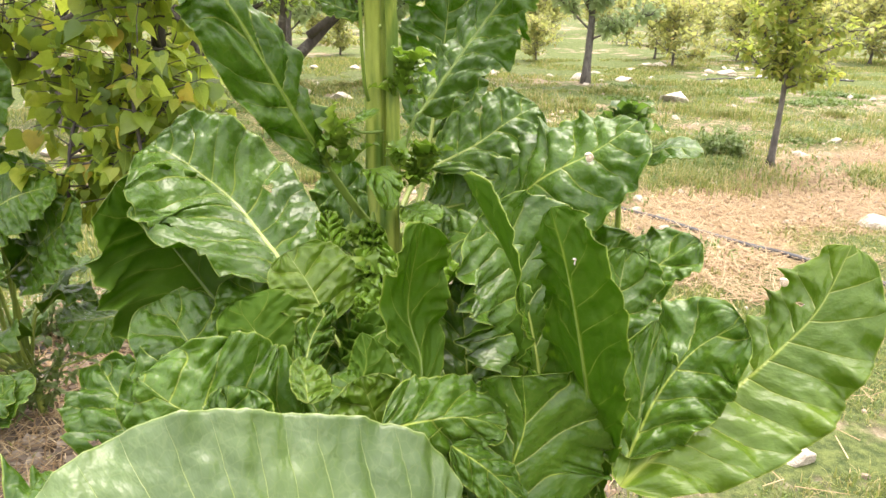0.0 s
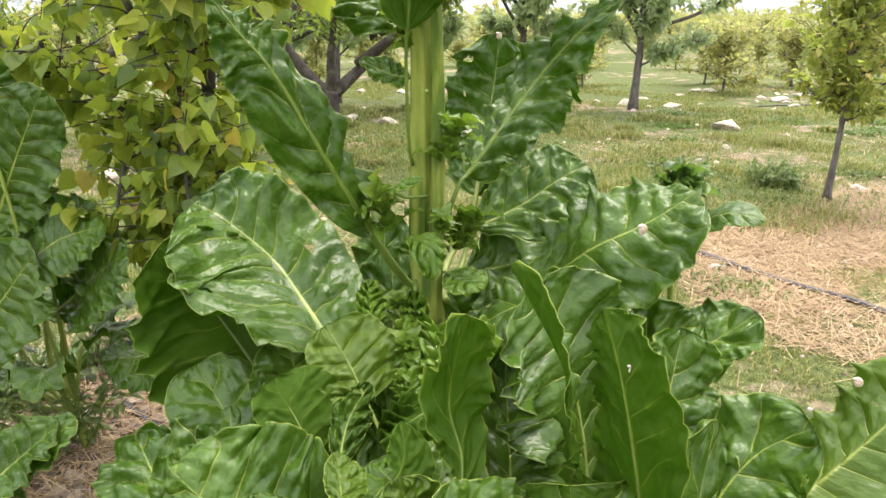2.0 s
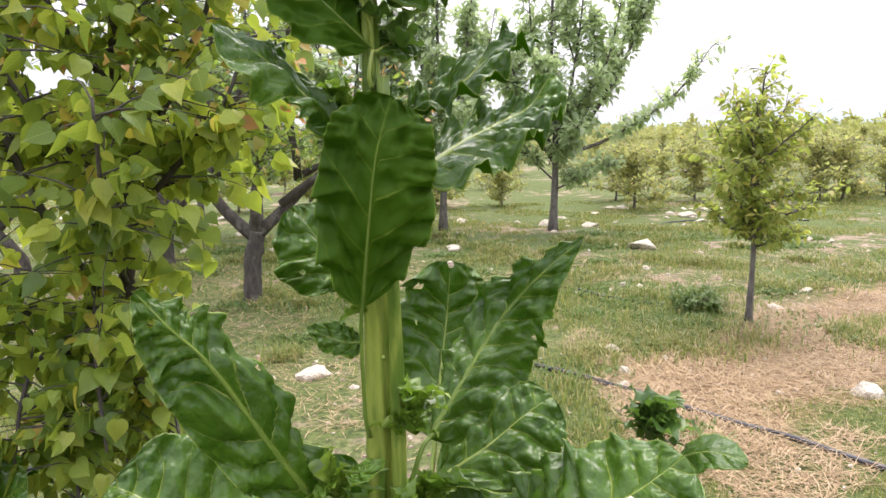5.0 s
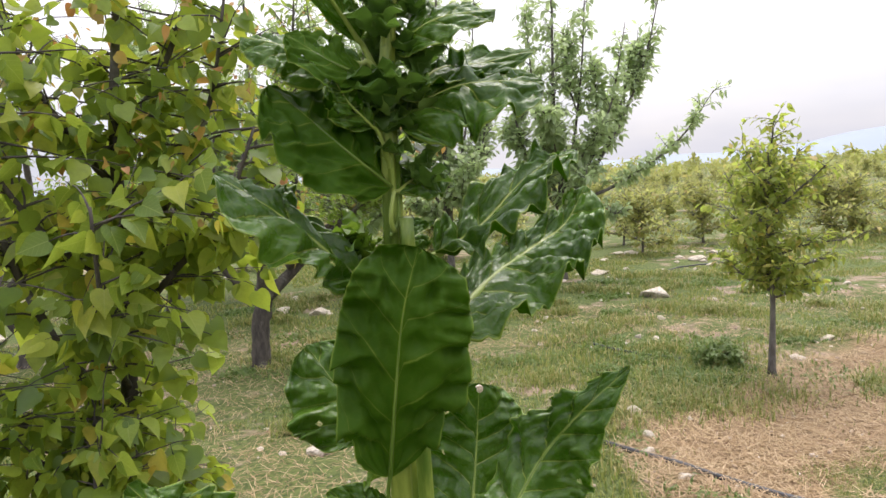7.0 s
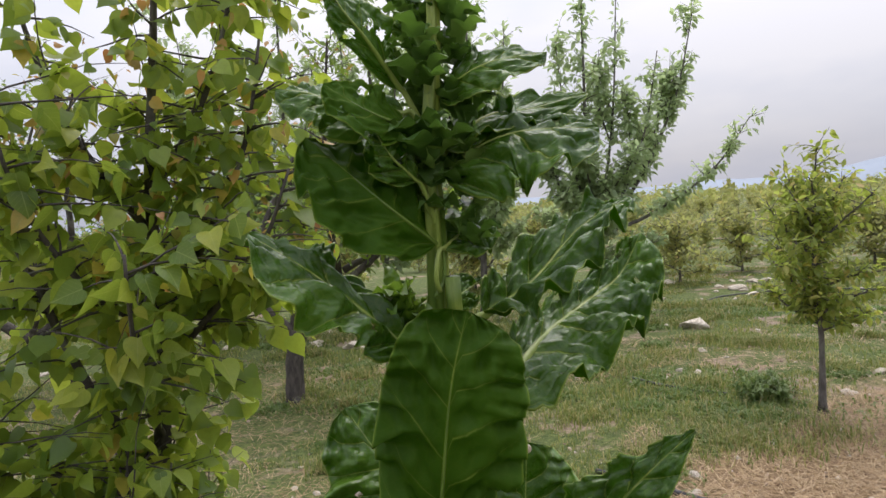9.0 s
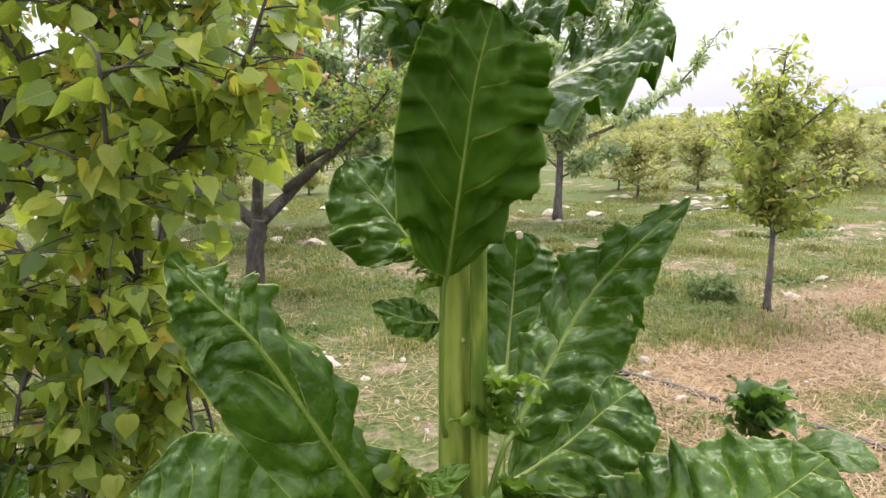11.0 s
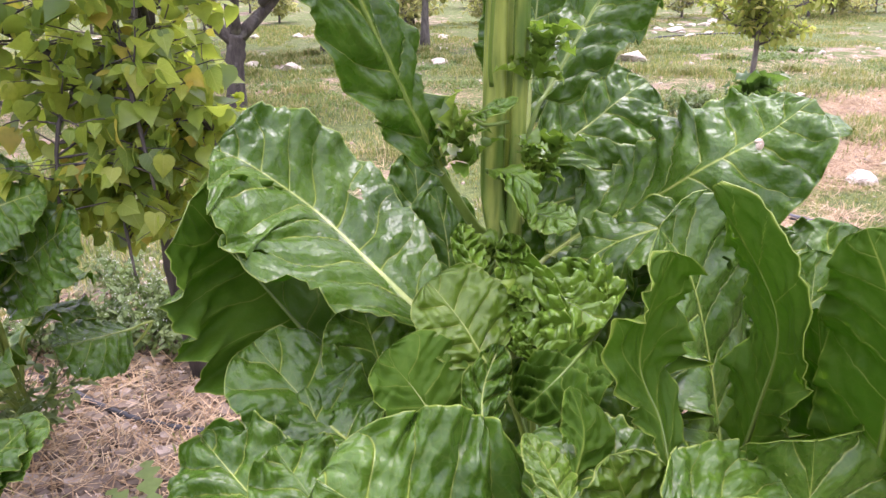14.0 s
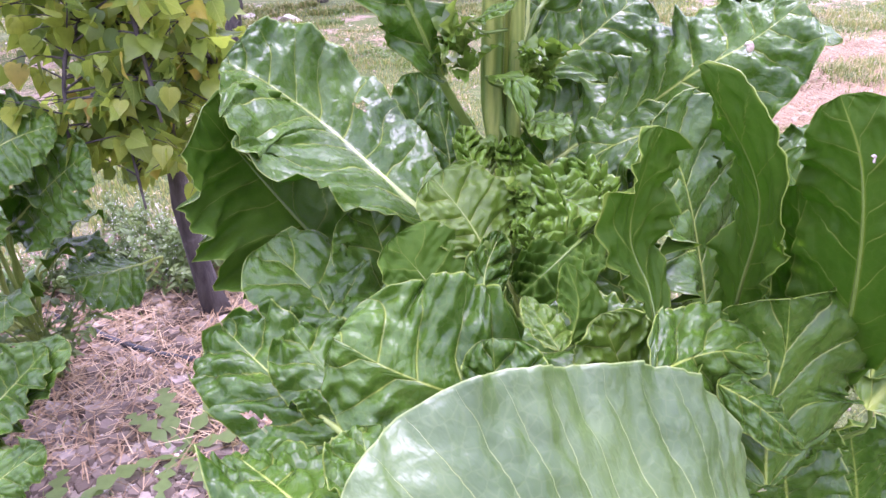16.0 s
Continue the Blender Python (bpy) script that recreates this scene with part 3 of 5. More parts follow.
    if petiole:
        a = Vector(attach) - o
        b = line[0]
        t = (line[3] - line[0]).normalized()
        d = (b - a).length
        stalk = [a, a.lerp(b - t * d * 0.45, 0.5) + Vector((0, 0, -0.08 * d)), b - t * d * 0.18]
        if down:
            stalk = [a, a.lerp(b, 0.55) + Vector((0, 0, -0.03)), b + Vector((0, 0.01, -0.06))]
        path = curve_points(stalk + [b], 12)
        r0 = thick * (0.0010 + 0.0160 * length)
        lvn = (rv.cross(t)).normalized()
        path = path[:-1] + [line[i] - lvn * r0 * 0.45 * (1 - i / ns) for i in range(0, int(ns * 0.92), 4)]
        radii = [r0 * (1.2 - 0.36 * i / 11) for i in range(11)]
        more = len(path) - 11
        radii += [r0 * 0.84 * (1 - i / more) ** 1.7 + 0.0004 for i in range(more)]
        v, f = tube_data(path, radii, 8, 0.06)
        mesh_object("leaf_stalk", v, f, RIB_GREEN if green_rib or young else RIB, blade, "fleshy green leaf stalk and midrib" if green_rib or young else "pale yellow-green fleshy leaf stalk and midrib")
    return blade


def tuft(plant, place, axis, size, count, spread, seed, mat=None, length=1.0, slim=1.0):
    """A bunch of small crinkled young leaves and buds round a growing point, as one part."""
    r = random.Random(seed)
    parts = []
    o = Vector(place) - plant.location
    ax = Vector(axis).normalized()
    for i in range(count):
        a = i * 2.4 + r.uniform(-0.4, 0.4)
        lift = r.uniform(0.15, 1.25)
        x = ax.orthogonal().normalized()
        y = ax.cross(x)
        out = (x * math.cos(a) + y * math.sin(a)) * math.cos(lift) * spread + ax * math.sin(lift)
        out.normalize()
        b = o + ax * size * length * r.uniform(-0.5, 0.6) + out * size * 0.12
        L = size * r.uniform(0.45, 1.0)
        side = out.cross(ax + Vector((0.01, 0.02, 0))).normalized()
        up = side.cross(out).normalized()
        w = L * r.uniform(0.26, 0.42) * slim
        v, f = [], []
        for k in range(9):
            s = k / 8
            ww = w * math.sin(math.pi * min(1, 0.12 + 0.88 * s) ** 0.8) ** 0.8
            c = b + out * L * s + up * L * (0.30 * s - 0.42 * s * s)
            rz = L * 0.13 * math.sin(15 * s + a)
            v += [c - side * ww + up * (ww * 0.5 + rz), c, c + side * ww + up * (ww * 0.5 - rz)]
        for k in range(8):
            q = k * 3
            f += [(q, q + 1, q + 4, q + 3), (q + 1, q + 2, q + 5, q + 4)]
        parts.append((v, f))
    v, f = join_data(parts)
    return mesh_object("young_shoot", v, f, mat or BUD, plant, "tuft of small crinkled young leaves and buds")


BUD_DARK = tree_leaf_material("dark_shoot_green", ((0.0, (0.045, 0.098, 0.018)), (0.6, (0.085, 0.155, 0.030)), (1.0, (0.15, 0.23, 0.05))), 0.36, (0.24, 0.45, 0.05), 0.32, spec=0.45)
BUD = tree_leaf_material("young_shoot_green", ((0.0, (0.085, 0.165, 0.020)), (0.6, (0.16, 0.26, 0.032)), (1.0, (0.27, 0.37, 0.055))), 0.27, (0.34, 0.58, 0.04), 0.35, spec=0.5)

chard = thing("chard_plant", (-0.06, 1.03, 0.0), "tall bolting chard with glossy puckered green leaves on soil", "chard plant")
STEM_LINE = [(-0.06, 1.03, -0.03), (-0.055, 1.03, 0.30), (-0.075, 1.045, 0.70), (-0.088, 1.055, 0.807), (-0.103, 1.07, 0.90), (-0.102, 1.07, 1.02), (-0.10, 1.07, 1.14), (-0.098, 1.05, 1.26),
             (-0.091, 1.01, 1.53), (-0.090, 1.0, 1.62), (-0.080, 1.0, 1.72), (-0.079, 1.0, 1.76)]
stem_pts = curve_points(STEM_LINE, 90)
tube("stem", stem_pts, [0.0200 - 0.0045 * min(1, max(0, p.z - 0.7) / 0.5) - 0.010 * max(0, p.z - 1.15) / 0.6 for p in stem_pts], STEM, chard, "thick ridged yellow-green flower stem", 40, ridges=0.17, turn=0.9)
side_pts = curve_points([(-0.082, 1.045, 0.80), (-0.081, 1.05, 0.88), (-0.077, 1.052, 1.0), (-0.075, 1.05, 1.14), (-0.076, 1.03, 1.26), (-0.078, 1.0, 1.5)], 50)
tube("side_stem", side_pts, [0.0120 - 0.005 * i / 49 for i in range(50)], STEM, chard, "ridged yellow-green side stem", 24, ridges=0.08, turn=0.7)
chard_leaf(chard, (-0.131, 0.98, 0.645), [(-0.204, 0.93, 0.783), (-0.278, 1.02, 0.832), (-0.348, 1.09, 0.882), (-0.425, 1.10, 0.945), (-0.472, 1.10, 0.972)],
           (-0.070, -0.190, 0.024), (0.076, 0.080, 0.039), thick=1.35, blunt=0.8, ruf=0.006, blis=0.007, shape=0.5)
chard_leaf(chard, (-0.131, 0.98, 0.566), [(-0.25, 0.955, 0.62), (-0.347, 1.0, 0.713), (-0.432, 1.025, 0.826), (-0.484, 0.99, 0.938)],
           (0.081, 0.109, 0.004), (-0.066, -0.120, -0.02), blunt=0.8, ruf=0.011, blis=0.009, shape=0.52, green_rib=1)
chard_leaf(chard, (-0.098, 0.944, 0.353), [(-0.292, 0.8, 0.703), (-0.345, 0.86, 0.718), (-0.421, 0.93, 0.775)],
           (-0.056, -0.05, -0.01), (0.057, 0.045, 0.02), blunt=0.8, ruf=0.01, blis=0.005, shape=0.5, petiole=False)
chard_leaf(chard, (-0.099, 0.932, 0.334), [(-0.294, 0.74, 0.684), (-0.332, 0.82, 0.702), (-0.358, 0.88, 0.74)],
           (-0.047, -0.02, -0.004), (0.054, 0.022, 0.006), blunt=0.8, ruf=0.012, blis=0.007, shape=0.5, petiole=False)
chard_leaf(chard, (-0.099, 1.1, 0.829), [(-0.179, 1.05, 0.945), (-0.226, 1.0, 1.059), (-0.28, 0.95, 1.188), (-0.311, 0.93, 1.235), (-0.342, 0.92, 1.28)],
           (-0.044, -0.026, -0.034), (0.010, 0.050, 0.026), thick=0.9, green_rib=1, blunt=-0.4, ruf=0.011, blis=0.008, shape=0.45)
chard_leaf(chard, (-0.112, 1.05, 1.048), [(-0.11, 0.99, 1.24), (-0.098, 0.955, 1.333), (-0.086, 0.94, 1.413), (-0.068, 0.95, 1.475)],
           (0.067, 0.002, -0.012), (-0.06, -0.001, 0.011), thick=0.5, green_rib=1, blunt=0.8, ruf=0.012, blis=0.009, shape=0.5)
chard_leaf(chard, (-0.095, 1.0, 1.482), [(-0.091, 1.0, 1.532), (-0.131, 0.97, 1.569), (-0.163, 0.97, 1.6), (-0.201, 0.99, 1.635)],
           (0.025, 0.06, 0.032), (-0.029, -0.033, -0.034), thick=0.5, green_rib=1, ruf=0.013, blis=0.009, shape=0.5)
chard_leaf(chard, (-0.105, 1.03, 1.347), [(-0.038, 1.0, 1.394), (0.015, 1.09, 1.422), (0.07, 1.14, 1.446), (0.122, 1.18, 1.471), (0.155, 1.2, 1.518)],
           (-0.028, 0.018, 0.015), (0.059, -0.045, -0.019), ruf=0.012, blis=0.009, shape=0.42)
chard_leaf(chard, (-0.098, 1.03, 1.432), [(-0.049, 1.04, 1.457), (0.002, 1.06, 1.483), (0.061, 1.1, 1.532), (0.126, 1.13, 1.563)],
           (-0.022, 0.025, 0.015), (0.033, -0.052, -0.01), ruf=0.01, blis=0.008, shape=0.42)
chard_leaf(chard, (-0.1, 1.02, 1.398), [(-0.126, 1.0, 1.438), (-0.165, 0.98, 1.482), (-0.202, 0.96, 1.518), (-0.254, 0.97, 1.553)],
           (-0.014, -0.05, -0.028), (-0.0, 0.042, 0.011), ruf=0.013, blis=0.008, shape=0.45)
chard_leaf(chard, (-0.11, 1.06, 1.177), [(-0.131, 1.1, 1.239), (-0.166, 1.12, 1.284), (-0.211, 1.15, 1.343)],
           (-0.055, -0.014, -0.036), (0.053, 0.025, 0.029), ruf=0.013, blis=0.008, shape=0.5)
chard_leaf(chard, (-0.053, 1.12, 0.85), [(-0.022, 1.24, 0.955), (-0.008, 1.29, 1.05), (0.006, 1.325, 1.14), (0.014, 1.33, 1.225)],
           (-0.085, 0.030, -0.004), (0.090, 0.012, -0.016), thick=0.8, blunt=0.6, ruf=0.011, blis=0.010, shape=0.46)
chard_leaf(chard, (-0.079, 1.07, 0.905), [(-0.035, 1.09, 1.025), (0.015, 1.13, 1.09), (0.075, 1.17, 1.165), (0.132, 1.16, 1.232), (0.195, 1.16, 1.285)],
           (-0.026, 0.050, 0.024), (0.040, -0.050, -0.040), thick=0.5, green_rib=1, blunt=-0.7, ruf=0.010, blis=0.011, shape=0.36)
chard_leaf(chard, (-0.054, 1.06, 0.784), [(-0.015, 1.10, 0.79), (0.042, 1.1, 0.829), (0.101, 1.06, 0.877), (0.15, 1.005, 0.94), (0.223, 1.0, 0.981), (0.286, 1.0, 1.027)],
           (-0.005, 0.092, 0.052), (0.026, -0.076, -0.070), thick=0.5, blunt=0.8, ruf=0.009, blis=0.01, shape=0.52)
chard_leaf(chard, (-0.009, 0.976, 0.533), [(0.153, 0.96, 0.883), (0.085, 0.98, 0.871), (0.017, 0.985, 0.842), (-0.034, 0.99, 0.791)],
           (0.004, -0.054, -0.025), (0.001, 0.057, 0.017), petiole=False, ruf=0.01, blis=0.004, shape=0.55)
chard_leaf(chard, (-0.064, 1.08, 0.853), [(-0.022, 1.19, 0.91), (0.057, 1.22, 0.944), (0.119, 1.24, 0.984), (0.171, 1.26, 1.009)],
           (-0.042, 0.05, 0.046), (0.043, -0.052, -0.047), blunt=0.8, ruf=0.008, blis=0.008, shape=0.55)
chard_leaf(chard, (-0.064, 1.08, 0.821), [(-0.034, 1.17, 0.835), (0.062, 1.2, 0.848), (0.174, 1.24, 0.875)],
           (-0.029, 0.041, 0.079), (0.034, -0.075, -0.044), blunt=0.8, ruf=0.012, blis=0.006, shape=0.55)
chard_leaf(chard, (-0.018, 0.912, 0.371), [(0.194, 0.690, 0.621), (0.160, 0.633, 0.770), (0.136, 0.612, 0.878), (0.118, 0.614, 0.956), (0.104, 0.638, 1.006)],
           (0.036, -0.034, 0.001), (-0.035, 0.047, -0.001), blunt=1.0, thick=0.5, down=1, green_rib=1, ruf=0.004, blis=0.004, shape=0.6)
chard_leaf(chard, (-0.018, 0.934, 0.315), [(0.108, 0.75, 0.665), (0.098, 0.715, 0.786), (0.082, 0.69, 0.905), (0.022, 0.72, 1.017)],
           (0.005, -0.051, 0.002), (-0.004, 0.066, -0.003), shape=0.58, thick=0.55, green_rib=1, ruf=0.006, blis=0.004)
chard_leaf(chard, (-0.045, 0.908, 0.425), [(-0.025, 0.62, 0.775), (-0.024, 0.665, 0.821), (-0.039, 0.69, 0.874), (-0.023, 0.69, 0.974)],
           (0.041, 0.015, -0.006), (-0.023, -0.012, 0.004), green_rib=1, shape=0.72, thick=0.35, blunt=0.8, tone=1, ruf=0.009, blis=0.004)
chard_leaf(chard, (-0.011, 0.95, 0.253), [(0.144, 0.83, 0.603), (0.131, 0.87, 0.727), (0.098, 0.885, 0.847), (0.048, 0.88, 0.919)],
           (-0.082, -0.104, -0.009), (0.097, 0.072, 0.018), blunt=0.8, ruf=0.01, blis=0.006, shape=0.5)
chard_leaf(chard, (-0.032, 0.944, 0.251), [(0.04, 0.8, 0.601), (0.034, 0.88, 0.699), (0.026, 0.95, 0.793)],
           (-0.057, -0.002, -0.003), (0.068, 0.02, -0.011), ruf=0.012, blis=0.007, shape=0.5, blunt=0.8, petiole=False)
chard_leaf(chard, (-0.067, 0.934, 0.289), [(-0.136, 0.75, 0.639), (-0.17, 0.84, 0.685), (-0.2, 0.9, 0.752)],
           (-0.047, -0.025, 0.006), (0.054, 0.013, 0.014), ruf=0.012, blis=0.008, shape=0.5, blunt=0.8, petiole=False)
chard_leaf(chard, (-0.02, 0.899, 0.421), [(0.161, 0.649, 0.704), (0.140, 0.678, 0.808), (0.130, 0.707, 0.901)],
           (0.023, -0.012, 0.007), (-0.012, 0.043, -0.015), ruf=0.004, blunt=1.0, petiole=False, blis=0.005, shape=0.6)
chard_leaf(chard, (0.015, 0.915, 0.394), [(0.195, 0.620, 0.690), (0.268, 0.655, 0.735), (0.342, 0.700, 0.764), (0.397, 0.720, 0.805), (0.440, 0.730, 0.855), (0.475, 0.750, 0.927)],
           (-0.026, 0.064, -0.012), (0.056, -0.055, -0.046), down=1, thick=0.55, blunt=0.6, tone=1, ruf=0.008, blis=0.0042, shape=0.5, petiole=False)
chard_leaf(chard, (-0.035, 0.885, 0.34), [(0.026, 0.505, 0.69), (-0.046, 0.48, 0.743), (-0.139, 0.44, 0.781), (-0.234, 0.4, 0.812), (-0.307, 0.37, 0.823)],
           (0.019, -0.065, -0.017), (-0.004, 0.084, 0.076), tone=2, blunt=0.35, down=1, thick=0.5, ruf=0.004, blis=0.004, shape=0.44)
chard_leaf(chard, (0.011, 0.98, 0.422), [(0.255, 0.98, 0.772), (0.323, 1.0, 0.792), (0.4, 1.02, 0.838)],
           (-0.027, 0.061, 0.023), (0.021, -0.053, -0.014), petiole=False, blunt=0.8, ruf=0.011, blis=0.007, shape=0.5)
chard_leaf(chard, (0.001, 0.912, 0.363), [(0.206, 0.64, 0.713), (0.246, 0.68, 0.769), (0.289, 0.7, 0.816), (0.336, 0.69, 0.857)],
           (-0.033, 0.07, 0.006), (0.043, -0.047, -0.023), down=1, thick=0.6, blunt=0.8, ruf=0.01, blis=0.007, shape=0.5, petiole=False)
chard_leaf(chard, (0.003, 0.944, 0.394), [(0.213, 0.8, 0.744), (0.238, 0.86, 0.798), (0.257, 0.9, 0.866)],
           (-0.041, -0.007, 0.02), (0.057, 0.005, -0.025), blunt=0.8, ruf=0.009, blis=0.006, shape=0.5)
chard_leaf(chard, (-0.009, 0.9, 0.395), [(0.223, 0.650, 0.678), (0.225, 0.674, 0.749), (0.248, 0.720, 0.844)],
           (-0.056, -0.015, 0.015), (0.043, 0.003, -0.008), green_rib=1, down=1, thick=0.7, ruf=0.01, blis=0.005, shape=0.5)
chard_leaf(chard, (-0.056, 0.968, 0.482), [(-0.082, 0.92, 0.832), (-0.044, 0.88, 0.826), (-0.015, 0.85, 0.811)],
           (0.051, 0.043, 0.016), (-0.055, -0.044, -0.027), blunt=0.8, ruf=0.014, blis=0.011, shape=0.5, young=1)
chard_leaf(chard, (-0.046, 0.954, 0.44), [(-0.03, 0.85, 0.79), (-0.079, 0.79, 0.791), (-0.127, 0.76, 0.77)],
           (-0.025, 0.024, 0.016), (0.035, -0.035, -0.012), blunt=0.8, ruf=0.014, blis=0.011, shape=0.5, young=1)
chard_leaf(chard, (-0.06, 0.974, 0.5), [(-0.1, 0.95, 0.85), (-0.093, 0.88, 0.816), (-0.087, 0.83, 0.785)],
           (0.039, -0.008, 0.022), (-0.035, 0.005, -0.015), blunt=0.8, ruf=0.014, blis=0.011, shape=0.5, young=1)
chard_leaf(chard, (-0.057, 0.97, 0.478), [(-0.087, 0.93, 0.828), (-0.085, 0.87, 0.807), (-0.084, 0.84, 0.784)],
           (0.036, 0.0, 0.002), (-0.035, 0.001, -0.004), ruf=0.016, blis=0.014, shape=0.5, young=1, blunt=0.8)
chard_leaf(chard, (-0.052, 0.972, 0.472), [(-0.062, 0.94, 0.822), (-0.031, 0.92, 0.835), (-0.006, 0.88, 0.812)],
           (0.015, 0.011, 0.022), (-0.03, -0.026, -0.015), ruf=0.014, blis=0.012, shape=0.5, young=1, blunt=0.8)
chard_leaf(chard, (-0.061, 0.974, 0.487), [(-0.105, 0.95, 0.837), (-0.102, 0.95, 0.86), (-0.104, 0.96, 0.887)],
           (-0.022, -0.001, 0.001), (0.022, -0.001, -0.0), ruf=0.014, blis=0.012, shape=0.5, young=1)
chard_leaf(chard, (-0.071, 0.964, 0.512), [(-0.153, 0.9, 0.862), (-0.161, 0.92, 0.886), (-0.164, 0.945, 0.908)],
           (-0.018, -0.001, -0.003), (0.02, 0.012, -0.007), ruf=0.006, blis=0.008, shape=0.45, young=1, petiole=False)
chard_leaf(chard, (-0.06, 0.914, 0.43), [(-0.102, 0.65, 0.78), (-0.087, 0.68, 0.805), (-0.093, 0.71, 0.834)],
           (0.033, 0.009, -0.015), (-0.02, 0.001, 0.002), tone=1, ruf=0.005, blis=0.003, shape=0.5, petiole=False)
chard_leaf(chard, (-0.066, 0.9, 0.474), [(-0.132, 0.58, 0.824), (-0.14, 0.61, 0.833), (-0.149, 0.64, 0.842)],
           (-0.015, -0.005, 0.003), (0.024, 0.011, -0.013), tone=1, ruf=0.004, blis=0.003, shape=0.5, petiole=False)
chard_leaf(chard, (-0.07, 0.948, 0.438), [(-0.151, 0.82, 0.788), (-0.176, 0.84, 0.833), (-0.21, 0.865, 0.874)],
           (-0.041, -0.026, -0.015), (0.056, 0.049, 0.014), blunt=0.7, ruf=0.008, blis=0.006, shape=0.5, tone=1)
chard_leaf(chard, (-0.081, 0.934, 0.392), [(-0.204, 0.75, 0.742), (-0.228, 0.77, 0.79), (-0.264, 0.79, 0.834)],
           (0.054, 0.041, 0.018), (-0.032, -0.033, -0.006), blunt=0.8, down=1, thick=0.7, ruf=0.007, blis=0.005, shape=0.55)
chard_leaf(chard, (-0.074, 0.93, 0.412), [(-0.17, 0.73, 0.762), (-0.164, 0.77, 0.795), (-0.142, 0.8, 0.828)],
           (-0.021, 0.007, 0.002), (0.025, -0.002, -0.009), down=1, thick=0.7, ruf=0.01, blis=0.008, shape=0.5)
chard_leaf(chard, (-0.06, 0.88, 0.50), [(-0.13, 0.625, 0.735), (-0.20, 0.60, 0.765), (-0.27, 0.605, 0.80), (-0.318, 0.625, 0.825)],
           (0.004, -0.040, -0.075), (0.018, 0.070, 0.072), blunt=0.9, petiole=False, ruf=0.010, blis=0.008, shape=0.5)
chard_leaf(chard, (-0.104, 0.916, 0.336), [(-0.322, 0.66, 0.686), (-0.37, 0.71, 0.697), (-0.42, 0.77, 0.706), (-0.463, 0.82, 0.723)],
           (-0.053, -0.04, -0.028), (0.047, 0.037, 0.017), blunt=0.8, ruf=0.012, blis=0.009, shape=0.5)
chard_leaf(chard, (-0.101, 0.918, 0.347), [(-0.305, 0.67, 0.697), (-0.343, 0.72, 0.727), (-0.376, 0.76, 0.753)],
           (-0.04, -0.026, -0.009), (0.045, 0.033, 0.005), green_rib=1, blunt=0.8, down=1, thick=0.7, ruf=0.012, blis=0.009, shape=0.5)
chard_leaf(chard, (-0.079, 0.882, 0.461), [(-0.195, 0.49, 0.811), (-0.194, 0.52, 0.832), (-0.194, 0.54, 0.868)],
           (-0.026, 0.006, -0.006), (0.042, 0.007, -0.006), blunt=0.8, petiole=False, ruf=0.007, blis=0.005, shape=0.55)
chard_leaf(chard, (-0.012, 0.924, 0.24), [(0.067, 0.567, 0.661), (0.071, 0.591, 0.731), (0.085, 0.606, 0.778), (0.081, 0.611, 0.836)],
           (-0.062, 0.042, 0.006), (0.105, 0.030, -0.034), green_rib=1, blunt=0.9, petiole=False, ruf=0.008, blis=0.004, shape=0.5, down=1)
chard_leaf(chard, (0.001, 0.92, 0.2), [(0.207, 0.68, 0.411), (0.159, 0.66, 0.561), (0.119, 0.64, 0.672)],
           (-0.056, 0.006, -0.018), (0.06, -0.003, 0.02), blunt=0.8, petiole=False, ruf=0.01, blis=0.006, shape=0.5)
chard_leaf(chard, (-0.028, 0.91, 0.327), [(0.062, 0.63, 0.677), (0.036, 0.635, 0.742), (0.013, 0.64, 0.8)],
           (-0.059, -0.009, -0.022), (0.054, -0.008, 0.022), blunt=0.8, petiole=False, ruf=0.01, blis=0.008, shape=0.5)
chard_leaf(chard, (0.017, 0.964, 0.2), [(0.286, 0.9, 0.479), (0.243, 0.88, 0.655), (0.225, 0.87, 0.779)],
           (-0.061, 0.002, -0.012), (0.071, -0.003, 0.014), blunt=0.8, petiole=False, ruf=0.01, blis=0.006, shape=0.5)
chard_leaf(chard, (-0.089, 0.964, 0.304), [(-0.243, 0.9, 0.654), (-0.271, 0.93, 0.741), (-0.288, 0.95, 0.813)],
           (-0.064, -0.013, -0.014), (0.056, 0.013, 0.012), blunt=0.8, petiole=False, ruf=0.01, blis=0.006, shape=0.5)
chard_leaf(chard, (-0.038, 0.899, 0.427), [(0.009, 0.575, 0.777), (0.047, 0.565, 0.753), (0.089, 0.555, 0.712)],
           (0.012, 0.025, 0.006), (-0.016, -0.012, -0.017), petiole=False, ruf=0.004, blis=0.005, shape=0.45, blunt=0.5)
chard_leaf(chard, (-0.051, 0.904, 0.396), [(-0.056, 0.6, 0.746), (-0.071, 0.61, 0.79), (-0.085, 0.62, 0.829)],
           (-0.042, -0.016, -0.011), (0.039, 0.003, 0.013), blunt=0.8, tone=1, petiole=False, ruf=0.008, blis=0.007, shape=0.5)
chard_leaf(chard, (-0.046, 0.896, 0.434), [(-0.032, 0.56, 0.784), (-0.07, 0.64, 0.78), (-0.128, 0.72, 0.771)],
           (-0.053, -0.033, -0.016), (0.069, 0.041, -0.002), petiole=False, blunt=0.8, ruf=0.01, blis=0.008, shape=0.5)
